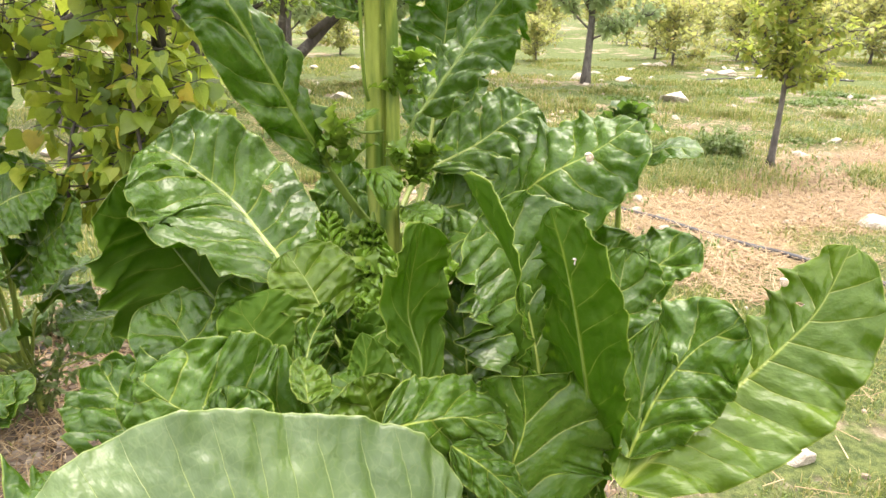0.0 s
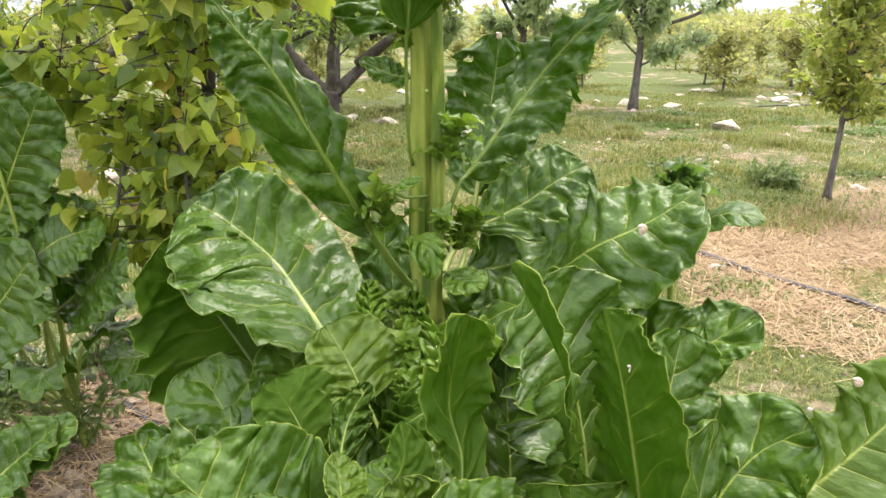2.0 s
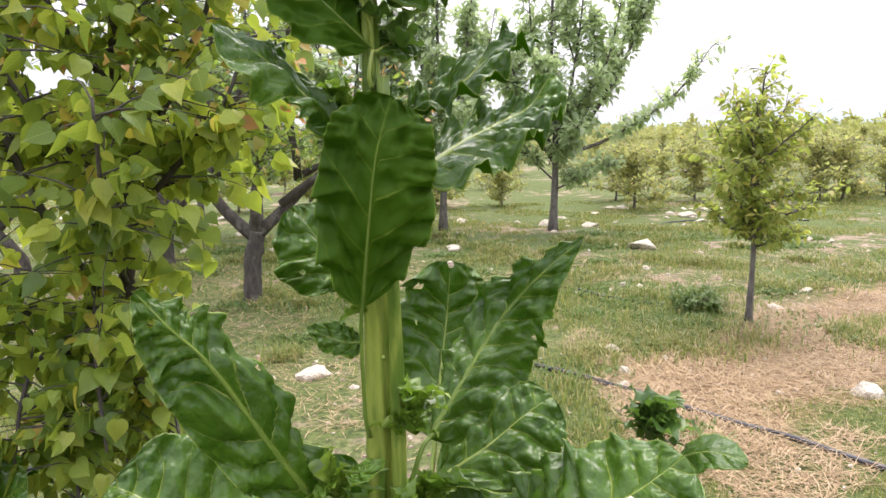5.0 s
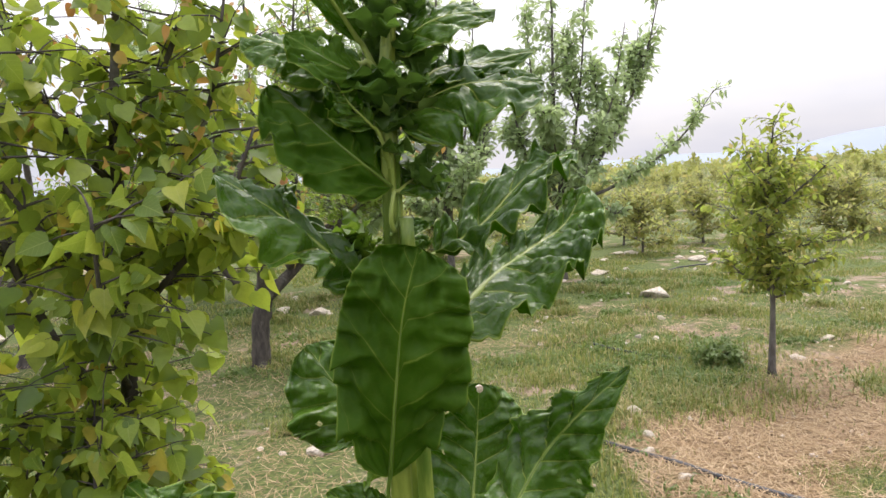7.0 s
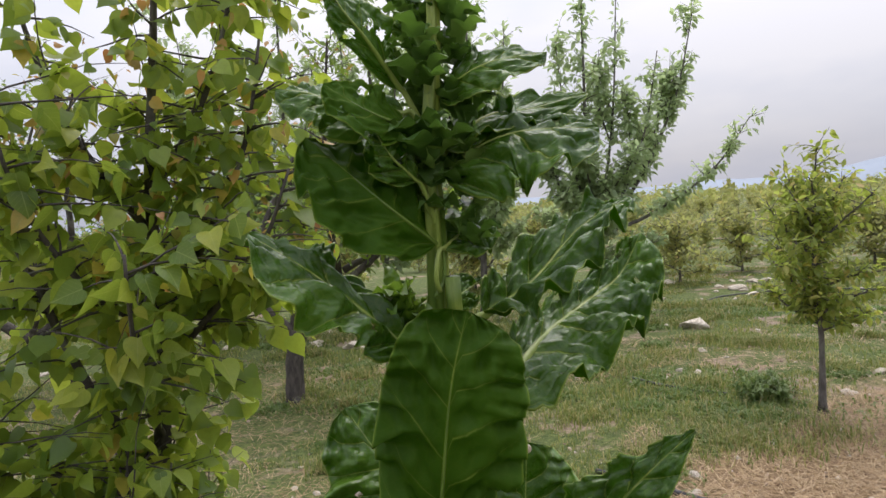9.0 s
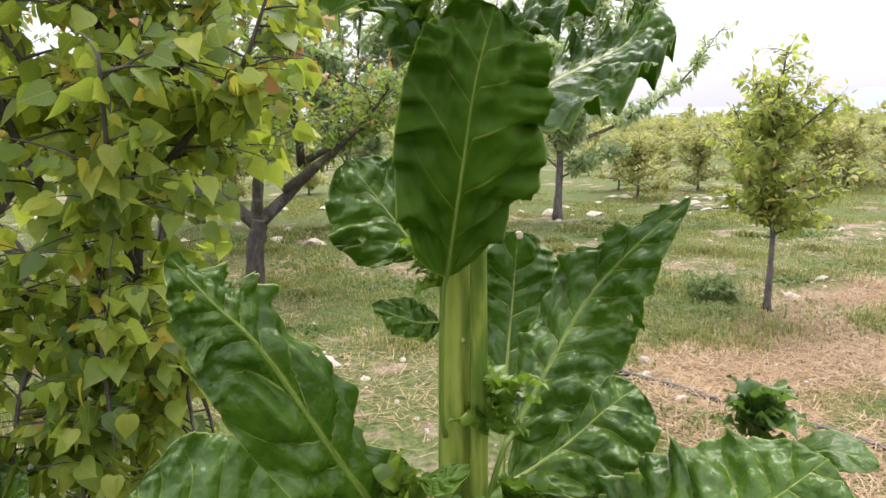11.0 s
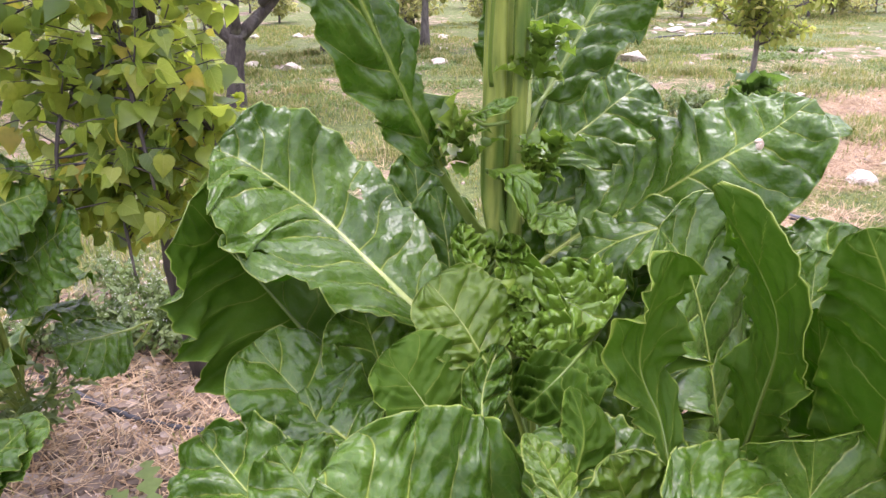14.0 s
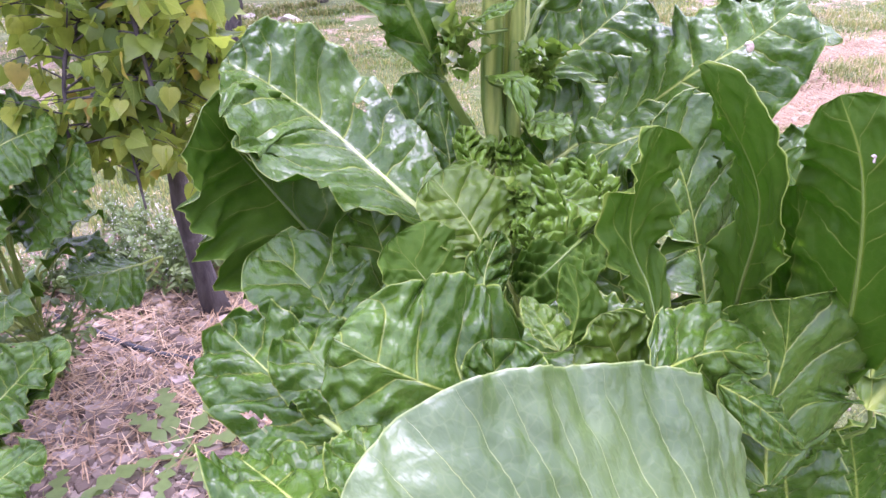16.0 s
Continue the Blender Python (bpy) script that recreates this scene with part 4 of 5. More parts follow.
chard_leaf(chard, (-0.037, 0.89, 0.415), [(-0.057, 0.558, 0.808), (-0.015, 0.587, 0.798), (0.022, 0.597, 0.795), (0.065, 0.603, 0.779)],
           (-0.019, 0.039, 0.023), (0.052, 0.004, -0.056), blunt=0.8, petiole=False, ruf=0.008, blis=0.005, shape=0.5)
chard_leaf(chard, (-0.095, 0.872, 0.451), [(-0.277, 0.44, 0.801), (-0.289, 0.49, 0.802), (-0.295, 0.53, 0.806)],
           (-0.031, -0.006, 0.004), (0.036, 0.008, -0.019), blunt=0.8, petiole=False, ruf=0.01, blis=0.006, shape=0.5)
chard_leaf(chard, (-0.102, 0.872, 0.44), [(-0.31, 0.44, 0.79), (-0.361, 0.53, 0.749), (-0.421, 0.62, 0.713)],
           (-0.04, -0.025, -0.0), (0.055, 0.031, -0.006), down=1, thick=0.7, ruf=0.014, blis=0.01, shape=0.5)
chard_leaf(chard, (-0.079, 1.024, 0.361), [(-0.197, 1.2, 0.711), (-0.195, 1.27, 0.787), (-0.199, 1.33, 0.891)],
           (-0.063, 0.002, -0.002), (0.068, 0.002, -0.001), blunt=0.8, ruf=0.01, blis=0.007, shape=0.5)
chard_leaf(chard, (-0.09, 1.05, 0.86), [(-0.063, 1.05, 0.88), (-0.038, 1.03, 0.878), (-0.005, 1.01, 0.872)],
           (0.024, 0.034, 0.006), (-0.02, -0.027, -0.01), ruf=0.005, blis=0.003, shape=0.55, young=1)
chard_leaf(chard, (-0.09, 1.05, 0.927), [(-0.117, 1.02, 0.947), (-0.088, 0.98, 0.947), (-0.077, 0.965, 0.901)],
           (0.024, 0.021, -0.005), (-0.024, -0.016, -0.002), ruf=0.006, blis=0.004, shape=0.5, young=1)
chard_leaf(chard, (-0.09, 1.05, 1.002), [(-0.139, 1.01, 1.022), (-0.119, 0.98, 1.036), (-0.091, 0.99, 1.045)],
           (0.009, 0.028, 0.006), (-0.004, -0.018, -0.007), ruf=0.005, blis=0.003, shape=0.5, young=1)
chard_leaf(chard, (-0.09, 1.05, 1.153), [(-0.116, 1.06, 1.173), (-0.143, 1.05, 1.178), (-0.186, 1.05, 1.197)],
           (-0.002, -0.02, -0.015), (0.003, 0.019, 0.017), ruf=0.006, blis=0.004, shape=0.5)
chard_leaf(chard, (-0.09, 1.0, 1.627), [(-0.079, 1.0, 1.667), (-0.037, 0.98, 1.687), (0.022, 1.0, 1.698)],
           (-0.007, 0.033, 0.024), (0.007, -0.02, -0.022), ruf=0.006, blis=0.004, shape=0.4)
chard_leaf(chard, (-0.09, 1.0, 1.558), [(-0.083, 1.0, 1.598), (-0.028, 1.0, 1.624), (0.015, 1.0, 1.629), (0.073, 1.03, 1.63)],
           (-0.012, 0.038, 0.021), (0.017, -0.041, -0.047), ruf=0.011, blis=0.008, shape=0.4)
chard_leaf(chard, (-0.09, 1.0, 1.574), [(-0.079, 1.0, 1.614), (-0.035, 1.02, 1.647), (0.012, 1.04, 1.654), (0.069, 1.06, 1.668)],
           (-0.016, 0.026, 0.014), (0.015, -0.017, -0.022), ruf=0.007, blis=0.005, shape=0.4)
chard_leaf(chard, (-0.09, 1.0, 1.634), [(-0.112, 1.0, 1.674), (-0.137, 0.97, 1.713), (-0.155, 0.96, 1.737), (-0.171, 0.96, 1.768)],
           (-0.017, 0.004, -0.009), (0.019, 0.015, 0.018), ruf=0.007, blis=0.004, shape=0.45)
chard_leaf(chard, (-0.09, 1.0, 1.668), [(-0.089, 1.02, 1.708), (-0.103, 1.02, 1.741), (-0.119, 1.03, 1.784)],
           (-0.013, 0.008, -0.006), (0.018, 0.009, 0.006), ruf=0.006, blis=0.004, shape=0.45)
chard_leaf(chard, (-0.09, 1.0, 1.613), [(-0.111, 1.0, 1.653), (-0.163, 0.99, 1.661), (-0.191, 0.98, 1.672), (-0.222, 0.98, 1.679)],
           (-0.001, -0.028, -0.027), (-0.003, 0.041, 0.021), ruf=0.008, blis=0.006, shape=0.45)
chard_leaf(chard, (-0.09, 1.0, 1.596), [(-0.109, 0.98, 1.636), (-0.14, 0.95, 1.649), (-0.175, 0.95, 1.673)],
           (0.003, 0.023, 0.024), (-0.006, -0.016, -0.025), green_rib=1, ruf=0.007, blis=0.004, shape=0.5)
chard_leaf(chard, (-0.09, 1.0, 1.55), [(-0.104, 0.98, 1.59), (-0.123, 0.96, 1.611), (-0.136, 0.96, 1.634)],
           (-0.016, -0.008, -0.015), (0.014, 0.017, 0.018), ruf=0.008, blis=0.006, shape=0.5)
chard_leaf(chard, (-0.09, 1.0, 1.487), [(-0.084, 1.0, 1.527), (-0.057, 1.03, 1.544), (-0.03, 1.05, 1.543)],
           (-0.018, 0.014, 0.016), (0.019, -0.013, -0.024), ruf=0.007, blis=0.005, shape=0.5)
chard_leaf(chard, (-0.09, 1.0, 1.42), [(-0.09, 1.03, 1.46), (-0.071, 1.06, 1.475), (-0.045, 1.08, 1.488)],
           (-0.019, 0.013, 0.007), (0.016, -0.009, -0.01), ruf=0.008, blis=0.006, shape=0.5)
chard_leaf(chard, (-0.09, 1.0, 1.382), [(-0.115, 1.03, 1.422), (-0.13, 1.04, 1.46), (-0.137, 1.06, 1.494)],
           (-0.022, -0.01, -0.002), (0.023, 0.019, -0.001), ruf=0.008, blis=0.006, shape=0.5)
chard_leaf(chard, (-0.053, 1.012, 0.32), [(-0.063, 1.14, 0.67), (-0.009, 1.17, 0.751), (0.032, 1.2, 0.824)],
           (-0.066, 0.012, 0.036), (0.068, -0.03, -0.03), blunt=0.8, petiole=False, ruf=0.008, blis=0.008, shape=0.5)
chard_leaf(chard, (-0.072, 1.008, 0.377), [(-0.159, 1.12, 0.727), (-0.162, 1.16, 0.803), (-0.174, 1.2, 0.872)],
           (-0.059, -0.004, -0.004), (0.052, 0.004, 0.004), blunt=0.8, petiole=False, ruf=0.008, blis=0.008, shape=0.5)
chard_leaf(chard, (-0.065, 0.954, 0.354), [(-0.125, 0.85, 0.704), (-0.136, 0.88, 0.773), (-0.143, 0.9, 0.83)],
           (-0.041, -0.002, -0.005), (0.045, 0.002, 0.005), blunt=0.8, petiole=False, ruf=0.008, blis=0.008, shape=0.5)
chard_leaf(chard, (0.043, 0.944, 0.2), [(0.415, 0.8, 0.259), (0.359, 0.78, 0.414), (0.301, 0.76, 0.549)],
           (-0.065, 0.005, -0.025), (0.069, -0.005, 0.027), blunt=0.8, petiole=False, ruf=0.01, blis=0.008, shape=0.5)
chard_leaf(chard, (-0.063, 1.004, 0.273), [(-0.117, 1.1, 0.623), (-0.113, 1.12, 0.702), (-0.113, 1.14, 0.768)],
           (-0.068, -0.003, 0.003), (0.074, 0.0, -0.002), blunt=0.8, petiole=False, ruf=0.008, blis=0.008, shape=0.5)
chard_leaf(chard, (-0.007, 0.978, 0.382), [(0.164, 0.97, 0.732), (0.235, 0.99, 0.782), (0.309, 1.01, 0.836)],
           (-0.041, 0.037, 0.043), (0.038, -0.05, -0.034), blunt=0.8, petiole=False, ruf=0.01, blis=0.01, shape=0.5)
chard_leaf(chard, (-0.031, 0.978, 0.348), [(0.043, 0.97, 0.698), (0.071, 0.99, 0.761), (0.097, 1.02, 0.804)],
           (-0.054, 0.015, 0.02), (0.05, -0.031, -0.011), blunt=0.8, petiole=False, ruf=0.01, blis=0.01, shape=0.5)
for place, axis, size, count, spread, seed in (((-0.06, 1.03, 1.075), (0.3, 0, 1), 0.050, 30, 1.1, 1), ((-0.045, 1.08, 0.925), (0.4, 0, 1), 0.054, 32, 1.1, 2), ((-0.150, 1.03, 0.975), (-0.5, 0, 1), 0.050, 28, 1.1, 3),
                                                ((-0.125, 0.99, 0.84), (-0.2, -0.5, 1), 0.030, 40, 1.0, 4), ((-0.105, 0.90, 0.815), (0, -0.6, 1), 0.036, 70, 1.1, 5), ((-0.07, 1.02, 0.96), (0.2, -0.3, 1), 0.03, 20, 1.0, 6),
                                                ((-0.115, 1.06, 1.23), (-0.4, 0, 1), 0.042, 36, 1.0, 7), ((-0.06, 1.05, 1.38), (0.4, 0, 1), 0.040, 40, 1.0, 8), ((-0.12, 1.02, 1.46), (-0.4, 0, 1), 0.040, 36, 1.0, 9)):
    tuft(chard, place, axis, size, count, spread, seed)
for i in range(8):
    z = 1.55 + 0.027 * i
    tuft(chard, (-0.083 + 0.022 * math.cos(i * 2.1), 1.0 + 0.022 * math.sin(i * 2.1), z), (0, 0, 1), 0.052 - 0.002 * i, 17, 1.2, 20 + i, BUD_DARK)


def wild_leaves(plant, centre, count, seed, size=0.32, height=0.75, fine=0):
    """Leaves of a neighbouring plant, rising round its crown and arching outwards."""
    r = random.Random(seed)
    c = Vector(centre)
    for i in range(count):
        a = i * 2.399 + r.uniform(-0.3, 0.3)
        up = r.uniform(0.30, 1.0)
        L = size * r.uniform(0.7, 1.15)
        d = Vector((math.cos(a), math.sin(a), 0))
        b = c + d * (0.05 + 0.10 * (1 - up)) + Vector((0, 0, height * up * r.uniform(0.55, 0.8) + 0.05))
        rise = 0.25 + 0.75 * up
        m = b + d * L * 0.38 + Vector((0, 0, L * 0.42 * rise))
        tip = b + d * L * 0.85 + Vector((0, 0, L * (0.55 * rise - 0.22)))
        side = d.cross(Vector((0, 0, 1))).normalized()
        w = L * r.uniform(0.24, 0.34)
        lift = Vector((0, 0, w * r.uniform(-0.1, 0.4)))
        chard_leaf(plant, c + d * 0.02 + Vector((0, 0, 0.08)), [b, m, tip], -side * w + lift, side * w + lift, 0.014, 0.008, 0.5, fine=fine)


wild_leaves(chard, (-0.05, 1.0, 0.0), 34, 8, 0.26, 0.55, 1)
chard_left = thing("chard_plant", (-1.22, 1.80, 0.0), "dark green chard growing beside the apricot tree", "chard plant")
wild_leaves(chard_left, (-1.24, 1.82, 0.0), 9, 3, 0.24, 0.60)
chard_leaf(chard_left, (-1.23, 1.81, 0.12), [(-1.337, 1.76, 0.695), (-1.22, 1.72, 0.88), (-1.088, 1.7, 1.086)],
           (-0.115, 0.006, 0.074), (0.1, 0.006, -0.063), ruf=0.014, blis=0.009, shape=0.5, blunt=0.5)
chard_leaf(chard_left, (-1.23, 1.81, 0.12), [(-1.204, 1.76, 0.467), (-1.061, 1.72, 0.584), (-0.93, 1.7, 0.679)],
           (-0.051, 0.081, 0.09), (0.052, -0.078, -0.089), ruf=0.014, blis=0.01, shape=0.5, blunt=0.5)
chard_leaf(chard_left, (-1.23, 1.81, 0.12), [(-0.952, 1.88, 0.292), (-1.021, 1.82, 0.304), (-1.097, 1.76, 0.318)],
           (0.059, -0.086, -0.069), (-0.089, 0.107, 0.0), ruf=0.01, blis=0.006, shape=0.5, blunt=0.5)
chard_leaf(chard_left, (-1.23, 1.81, 0.12), [(-1.172, 1.3, 0.192), (-1.071, 1.33, 0.273), (-0.943, 1.38, 0.372)],
           (-0.046, 0.06, 0.032), (0.037, -0.049, -0.025), ruf=0.012, blis=0.007, shape=0.5, blunt=0.6)
chard_leaf(chard_left, (-1.23, 1.81, 0.12), [(-1.103, 1.12, 0.157), (-1.022, 1.16, 0.219), (-0.946, 1.2, 0.255)],
           (-0.032, 0.041, 0.017), (0.037, -0.039, -0.027), ruf=0.012, blis=0.007, shape=0.5, blunt=0.6)
chard_leaf(chard_left, (-1.23, 1.81, 0.12), [(-1.341, 1.74, 0.534), (-1.135, 1.7, 0.691), (-0.999, 1.72, 0.738)],
           (-0.05, 0.077, 0.092), (0.043, -0.067, -0.079), ruf=0.012, blis=0.008, shape=0.5, blunt=0.5)
chard_leaf(chard_left, (-1.23, 1.81, 0.12), [(-1.257, 1.72, 0.925), (-1.269, 1.72, 1.043), (-1.313, 1.75, 1.183)],
           (-0.129, -0.004, -0.027), (0.108, 0.027, 0.02), ruf=0.014, blis=0.009, shape=0.5, blunt=0.5)
chard_leaf(chard_left, (-1.23, 1.81, 0.12), [(-1.213, 1.28, 0.169), (-1.093, 1.32, 0.268), (-0.98, 1.38, 0.362)],
           (-0.051, 0.047, 0.037), (0.051, -0.064, -0.028), ruf=0.012, blis=0.006, shape=0.5, blunt=0.6)
chard_leaf(chard_left, (-1.23, 1.81, 0.12), [(-1.451, 1.7, 0.375), (-1.286, 1.66, 0.534), (-1.159, 1.66, 0.681)],
           (-0.106, 0.051, 0.108), (0.095, -0.059, -0.098), ruf=0.014, blis=0.009, shape=0.5, blunt=0.5)
tube("stem", curve_points([(-1.22, 1.80, -0.02), (-1.24, 1.82, 0.3), (-1.25, 1.83, 0.6)], 14), [0.014 - 0.0008 * i for i in range(14)], STEM, chard_left, "ridged green flower stem", 12, ridges=0.08)
chard_back = thing("chard_plant", (0.33, 1.24, 0.0), "young bolting chard shoot behind the large plant", "chard plant")
tube("stem", curve_points([(0.33, 1.24, -0.02), (0.34, 1.23, 0.5), (0.315, 1.205, 0.93)], 14), [0.012 - 0.0006 * i for i in range(14)], STEM, chard_back, "green flower stem", 10, ridges=0.08)
tuft(chard_back, (0.315, 1.205, 0.958), (0.1, -0.1, 1), 0.078, 40, 0.7, 61, BUD_DARK, length=0.4, slim=0.75)
chard_leaf(chard_back, (0.335, 1.22, 0.90), [(0.345, 1.19, 0.925), (0.385, 1.15, 0.955), (0.425, 1.11, 0.955)], (0.02, 0.03, 0.02), (-0.01, -0.035, -0.01), 0.004, 0.003, 0.45, fine=0)


# ---- snails ----
def snail(place, size, label):
    """A coiled round shell with a small opening, stuck to a leaf."""
    verts, faces, uv = [], [], []
    turns, n, sides = 3.4, 70, 12
    for k in range(n):
        u = k / (n - 1)
        a = u * turns * math.tau
        R = size * 0.5 * (0.03 + 0.60 * u ** 1.6)
        rad = size * 0.5 * (0.05 + 0.36 * u ** 1.4)
        c = Vector((math.cos(a) * R, math.sin(a) * R, size * 0.28 * (1 - u)))
        for s in range(sides):
            b = math.tau * s / sides
            d = Vector((math.cos(a), math.sin(a), 0)) * math.cos(b) + Vector((0, 0, 1)) * math.sin(b)
            verts.append(c + d * rad)
            uv.append((u, (s / sides + 0.25) % 1))
    for k in range(n - 1):
        for s in range(sides):
            a, b = k * sides + s, k * sides + (s + 1) % sides
            faces.append((a, b, b + sides, a + sides))
    faces.append(tuple((n - 1) * sides + s for s in range(sides)))
    ob = mesh_object("snail_shell", verts, faces, SHELL, uvs={"UVMap": uv})
    ob.matrix_world = Matrix.Translation(place) @ Euler((radians(80), 0, radians(rng.uniform(-30, 30)))).to_matrix().to_4x4()
    return tagged(ob, label, "snail", "snails on the chard")


snail((0.212, 0.985, 0.975), 0.017, "cream banded snail shell on a glossy leaf")
snail((0.129, 0.612, 0.958), 0.014, "brown banded snail shell on an upright leaf")
snail((0.012, 1.308, 1.222), 0.014, "cream snail shell near a leaf tip")
snail((0.395, 0.735, 0.885), 0.012, "pale brown snail shell on a broad leaf")
snail((0.470, 0.720, 0.845), 0.010, "pale brown snail shell on a broad leaf")

# ---- trees ----
def leaf_shape(kind):
    """Outline points of half a leaf as (along, across), base to tip."""
    if kind == "heart":
        return [(-0.05, 0.10), (-0.05, 0.24), (0.04, 0.36), (0.18, 0.425), (0.36, 0.415), (0.53, 0.335), (0.68, 0.215), (0.80, 0.115), (0.90, 0.05), (1.0, 0.0)]
    return [(0.0, 0.0), (0.15, 0.13), (0.40, 0.24), (0.65, 0.20), (0.85, 0.09), (1.0, 0.0)]


def leaf_data(place, out, up, size, kind, fold=0.25, droop=0.3):
    side = out.cross(up).normalized()
    up = side.cross(out).normalized()
    v, f = [], []
    outline = leaf_shape(kind)
    for s, w in outline:
        c = place + out * (s * size) - up * (droop * size * s * s)
        v += [c - side * (w * size) + up * (w * size * fold), place + out * (max(s, 0) * size) - up * (droop * size * s * s), c + side * (w * size) + up * (w * size * fold)]
    for k in range(len(outline) - 1):
        q = k * 3
        if k < len(outline) - 2:
            f += [(q, q + 1, q + 4, q + 3), (q + 1, q + 2, q + 5, q + 4)]
        else:
            f += [(q, q + 1, q + 4), (q + 1, q + 2, q + 4)]
    return v, f


def small_leaf(place, out, up, size):
    side = out.cross(up).normalized()
    m = place + out * size * 0.5 + up * size * 0.04
    w = side * size * 0.25
    return [place, m - w, place + out * size, m + w], [(0, 1, 2), (0, 2, 3)]


def random_dir(r, flat=0.0):
    while True:
        v = Vector((r.uniform(-1, 1), r.uniform(-1, 1), r.uniform(-1, 1) * (1 - flat)))
        if 0.1 < v.length < 1:
            return v.normalized()


def branch_path(r, a, d, length, bend, n=7, sag=0.0):
    pts, p, d = [Vector(a)], Vector(a), Vector(d).normalized()
    for i in range(n):
        d = (d + random_dir(r) * bend + Vector((0, 0, -sag))).normalized()
        p = p + d * (length / n)
        pts.append(p.copy())
    return pts


def make_tree(name, place, label, category, trunk, radii, limbs, twigs, leaves, bark, leaf_mat, leaf_size, kind, seed, twig_len=(0.2, 0.5), rise=0.4, group="", shaped=True, sag=0.03, tip_mat=None, apart=0, clear=0.15, thin_above=99.0, within=None, trunk_share=0.3, even=1.0):
    """A tree: trunk and each limb are parts; twigs carry the leaves. limbs: (start, direction, length, thickness)."""
    r = random.Random(seed)
    tree = thing(name, place, label, category, group)
    lines = [curve_points(trunk, 18)]
    tr = [radii[0] + (radii[1] - radii[0]) * (i / 17) ** 0.8 for i in range(18)]
    tr[0] *= 1.35
    tr[1] *= 1.1
    v, f = tube_data(lines[0], tr, 12, 0.05, 0.25)
    mesh_object("trunk", v, f, bark, tree)
    for a, d, L, th in limbs:
        pts = curve_points(a, 10) if d is None else branch_path(r, a, d, L, 0.13, 9)
        lines.append(pts)
        v, f = tube_data(pts, [th * (1 - 0.85 * i / 9) + 0.002 for i in range(10)], 8, 0, 0.2)
        mesh_object("limb", v, f, bark, tree)
    tw, lv, tips, spots = [], [], [], []
    for i in range(twigs):
        line = lines[0] if (len(lines) == 1 or r.random() < trunk_share) else r.choice(lines[1:])
        lo = 0.35 if line is lines[0] else clear
        k = (lo + (0.999 - lo) * r.random() ** even) * (len(line) - 1)
        j = int(k)
        a = line[j].lerp(line[min(j + 1, len(line) - 1)], k - j)
        if a.z > thin_above and r.random() < 0.5:
            continue
        d = random_dir(r, 0.3)
        d.z = abs(d.z) * 0.5 + rise
        pts = branch_path(r, a, d, r.uniform(*twig_len), 0.16, 6, sag)
        if within and not within(pts[-1]):
            continue
        tw.append(tube_data(pts, [0.0032 * (1 - 0.8 * q / 6) * max(1, leaf_size / 0.06) for q in range(7)], 4))
        for q in range(leaves):
            u = (q + r.random()) / leaves * 0.95 + 0.05
            kk = u * 6
            jj = min(int(kk), 5)
            p = pts[jj].lerp(pts[jj + 1], kk - jj)
            axis = (pts[jj + 1] - pts[jj]).normalized()
            out = (random_dir(r) + axis * 0.5)
            if kind == "heart":
                away = Vector((p.x, p.y, 0)).normalized()
                out = (out * 0.75 + away * 0.25 + Vector((0, 0, -0.75))).normalized()
                up = (away * 0.45 + Vector((0, 0, 0.65)) + random_dir(r) * 1.4).normalized()
            else:
                out = (out + Vector((0, 0, -0.4))).normalized()
                up = (Vector((0, 0, 1)) + random_dir(r) * 0.7).normalized()
            tip = u > 0.80 and p.z > 1.35 and r.random() < 0.35 + 0.4 * (p.z > 1.8)
            size = leaf_size * r.uniform(0.5, 1.2) * (0.65 if tip and kind == "heart" else 1)
            spots.append((p + out * leaf_size * 0.25, out, up, size, tip))
    r.shuffle(spots)
    singles = sorted(spots, key=lambda s: s[0].y)[:apart]
    if singles:
        for p, out, up, size, _ in singles:
            me = r.choice(HEARTS)
            ob = new("leaf", me)
            ob.parent = tree
            side = out.cross(up).normalized()
            u2 = side.cross(out).normalized()
            m = Matrix((side, out, u2)).transposed().to_4x4()
            m.translation = p
            ob.matrix_local = m @ Matrix.Diagonal((size, size, size, 1))
    taken = set(id(s) for s in singles)
    for s in spots:
        if id(s) in taken:
            continue
        p, out, up, size, tip = s
        data = leaf_data(p, out, up, size, kind, r.uniform(0.05, 0.4), r.uniform(0.05, 0.4)) if shaped else small_leaf(p, out, up, size)
        (tips if tip and tip_mat else lv).append(data)
    v, f = join_data(tw)
    tagged(mesh_object("twig", v, f, bark, tree), kind="stuff")
    v, f = join_data(lv)
    tagged(mesh_object("crown", v, f, leaf_mat, tree, smooth=shaped), kind="stuff")
    if tips:
        v, f = join_data(tips)
        tagged(mesh_object("shoot_tip", v, f, tip_mat, tree, "reddish young leaves"), kind="stuff")
    return tree


HEARTS = []
for i in range(5):
    v, f = leaf_data(Vector(), Vector((0, 1, 0)), Vector((0, 0, 1)), 1.0, "heart", 0.05 + 0.08 * i, 0.10 + 0.09 * ((i * 3) % 5))
    me = bpy.data.meshes.new("heart_leaf")
    me.from_pydata([tuple(p) for p in v], [], f)
    me.materials.append(APRICOT_PART)
    me.polygons.foreach_set("use_smooth", [True] * len(f))
    HEARTS.append(me)


def at_origin(place, pts):
    o = Vector(place)
    return [Vector(p) - o for p in pts]


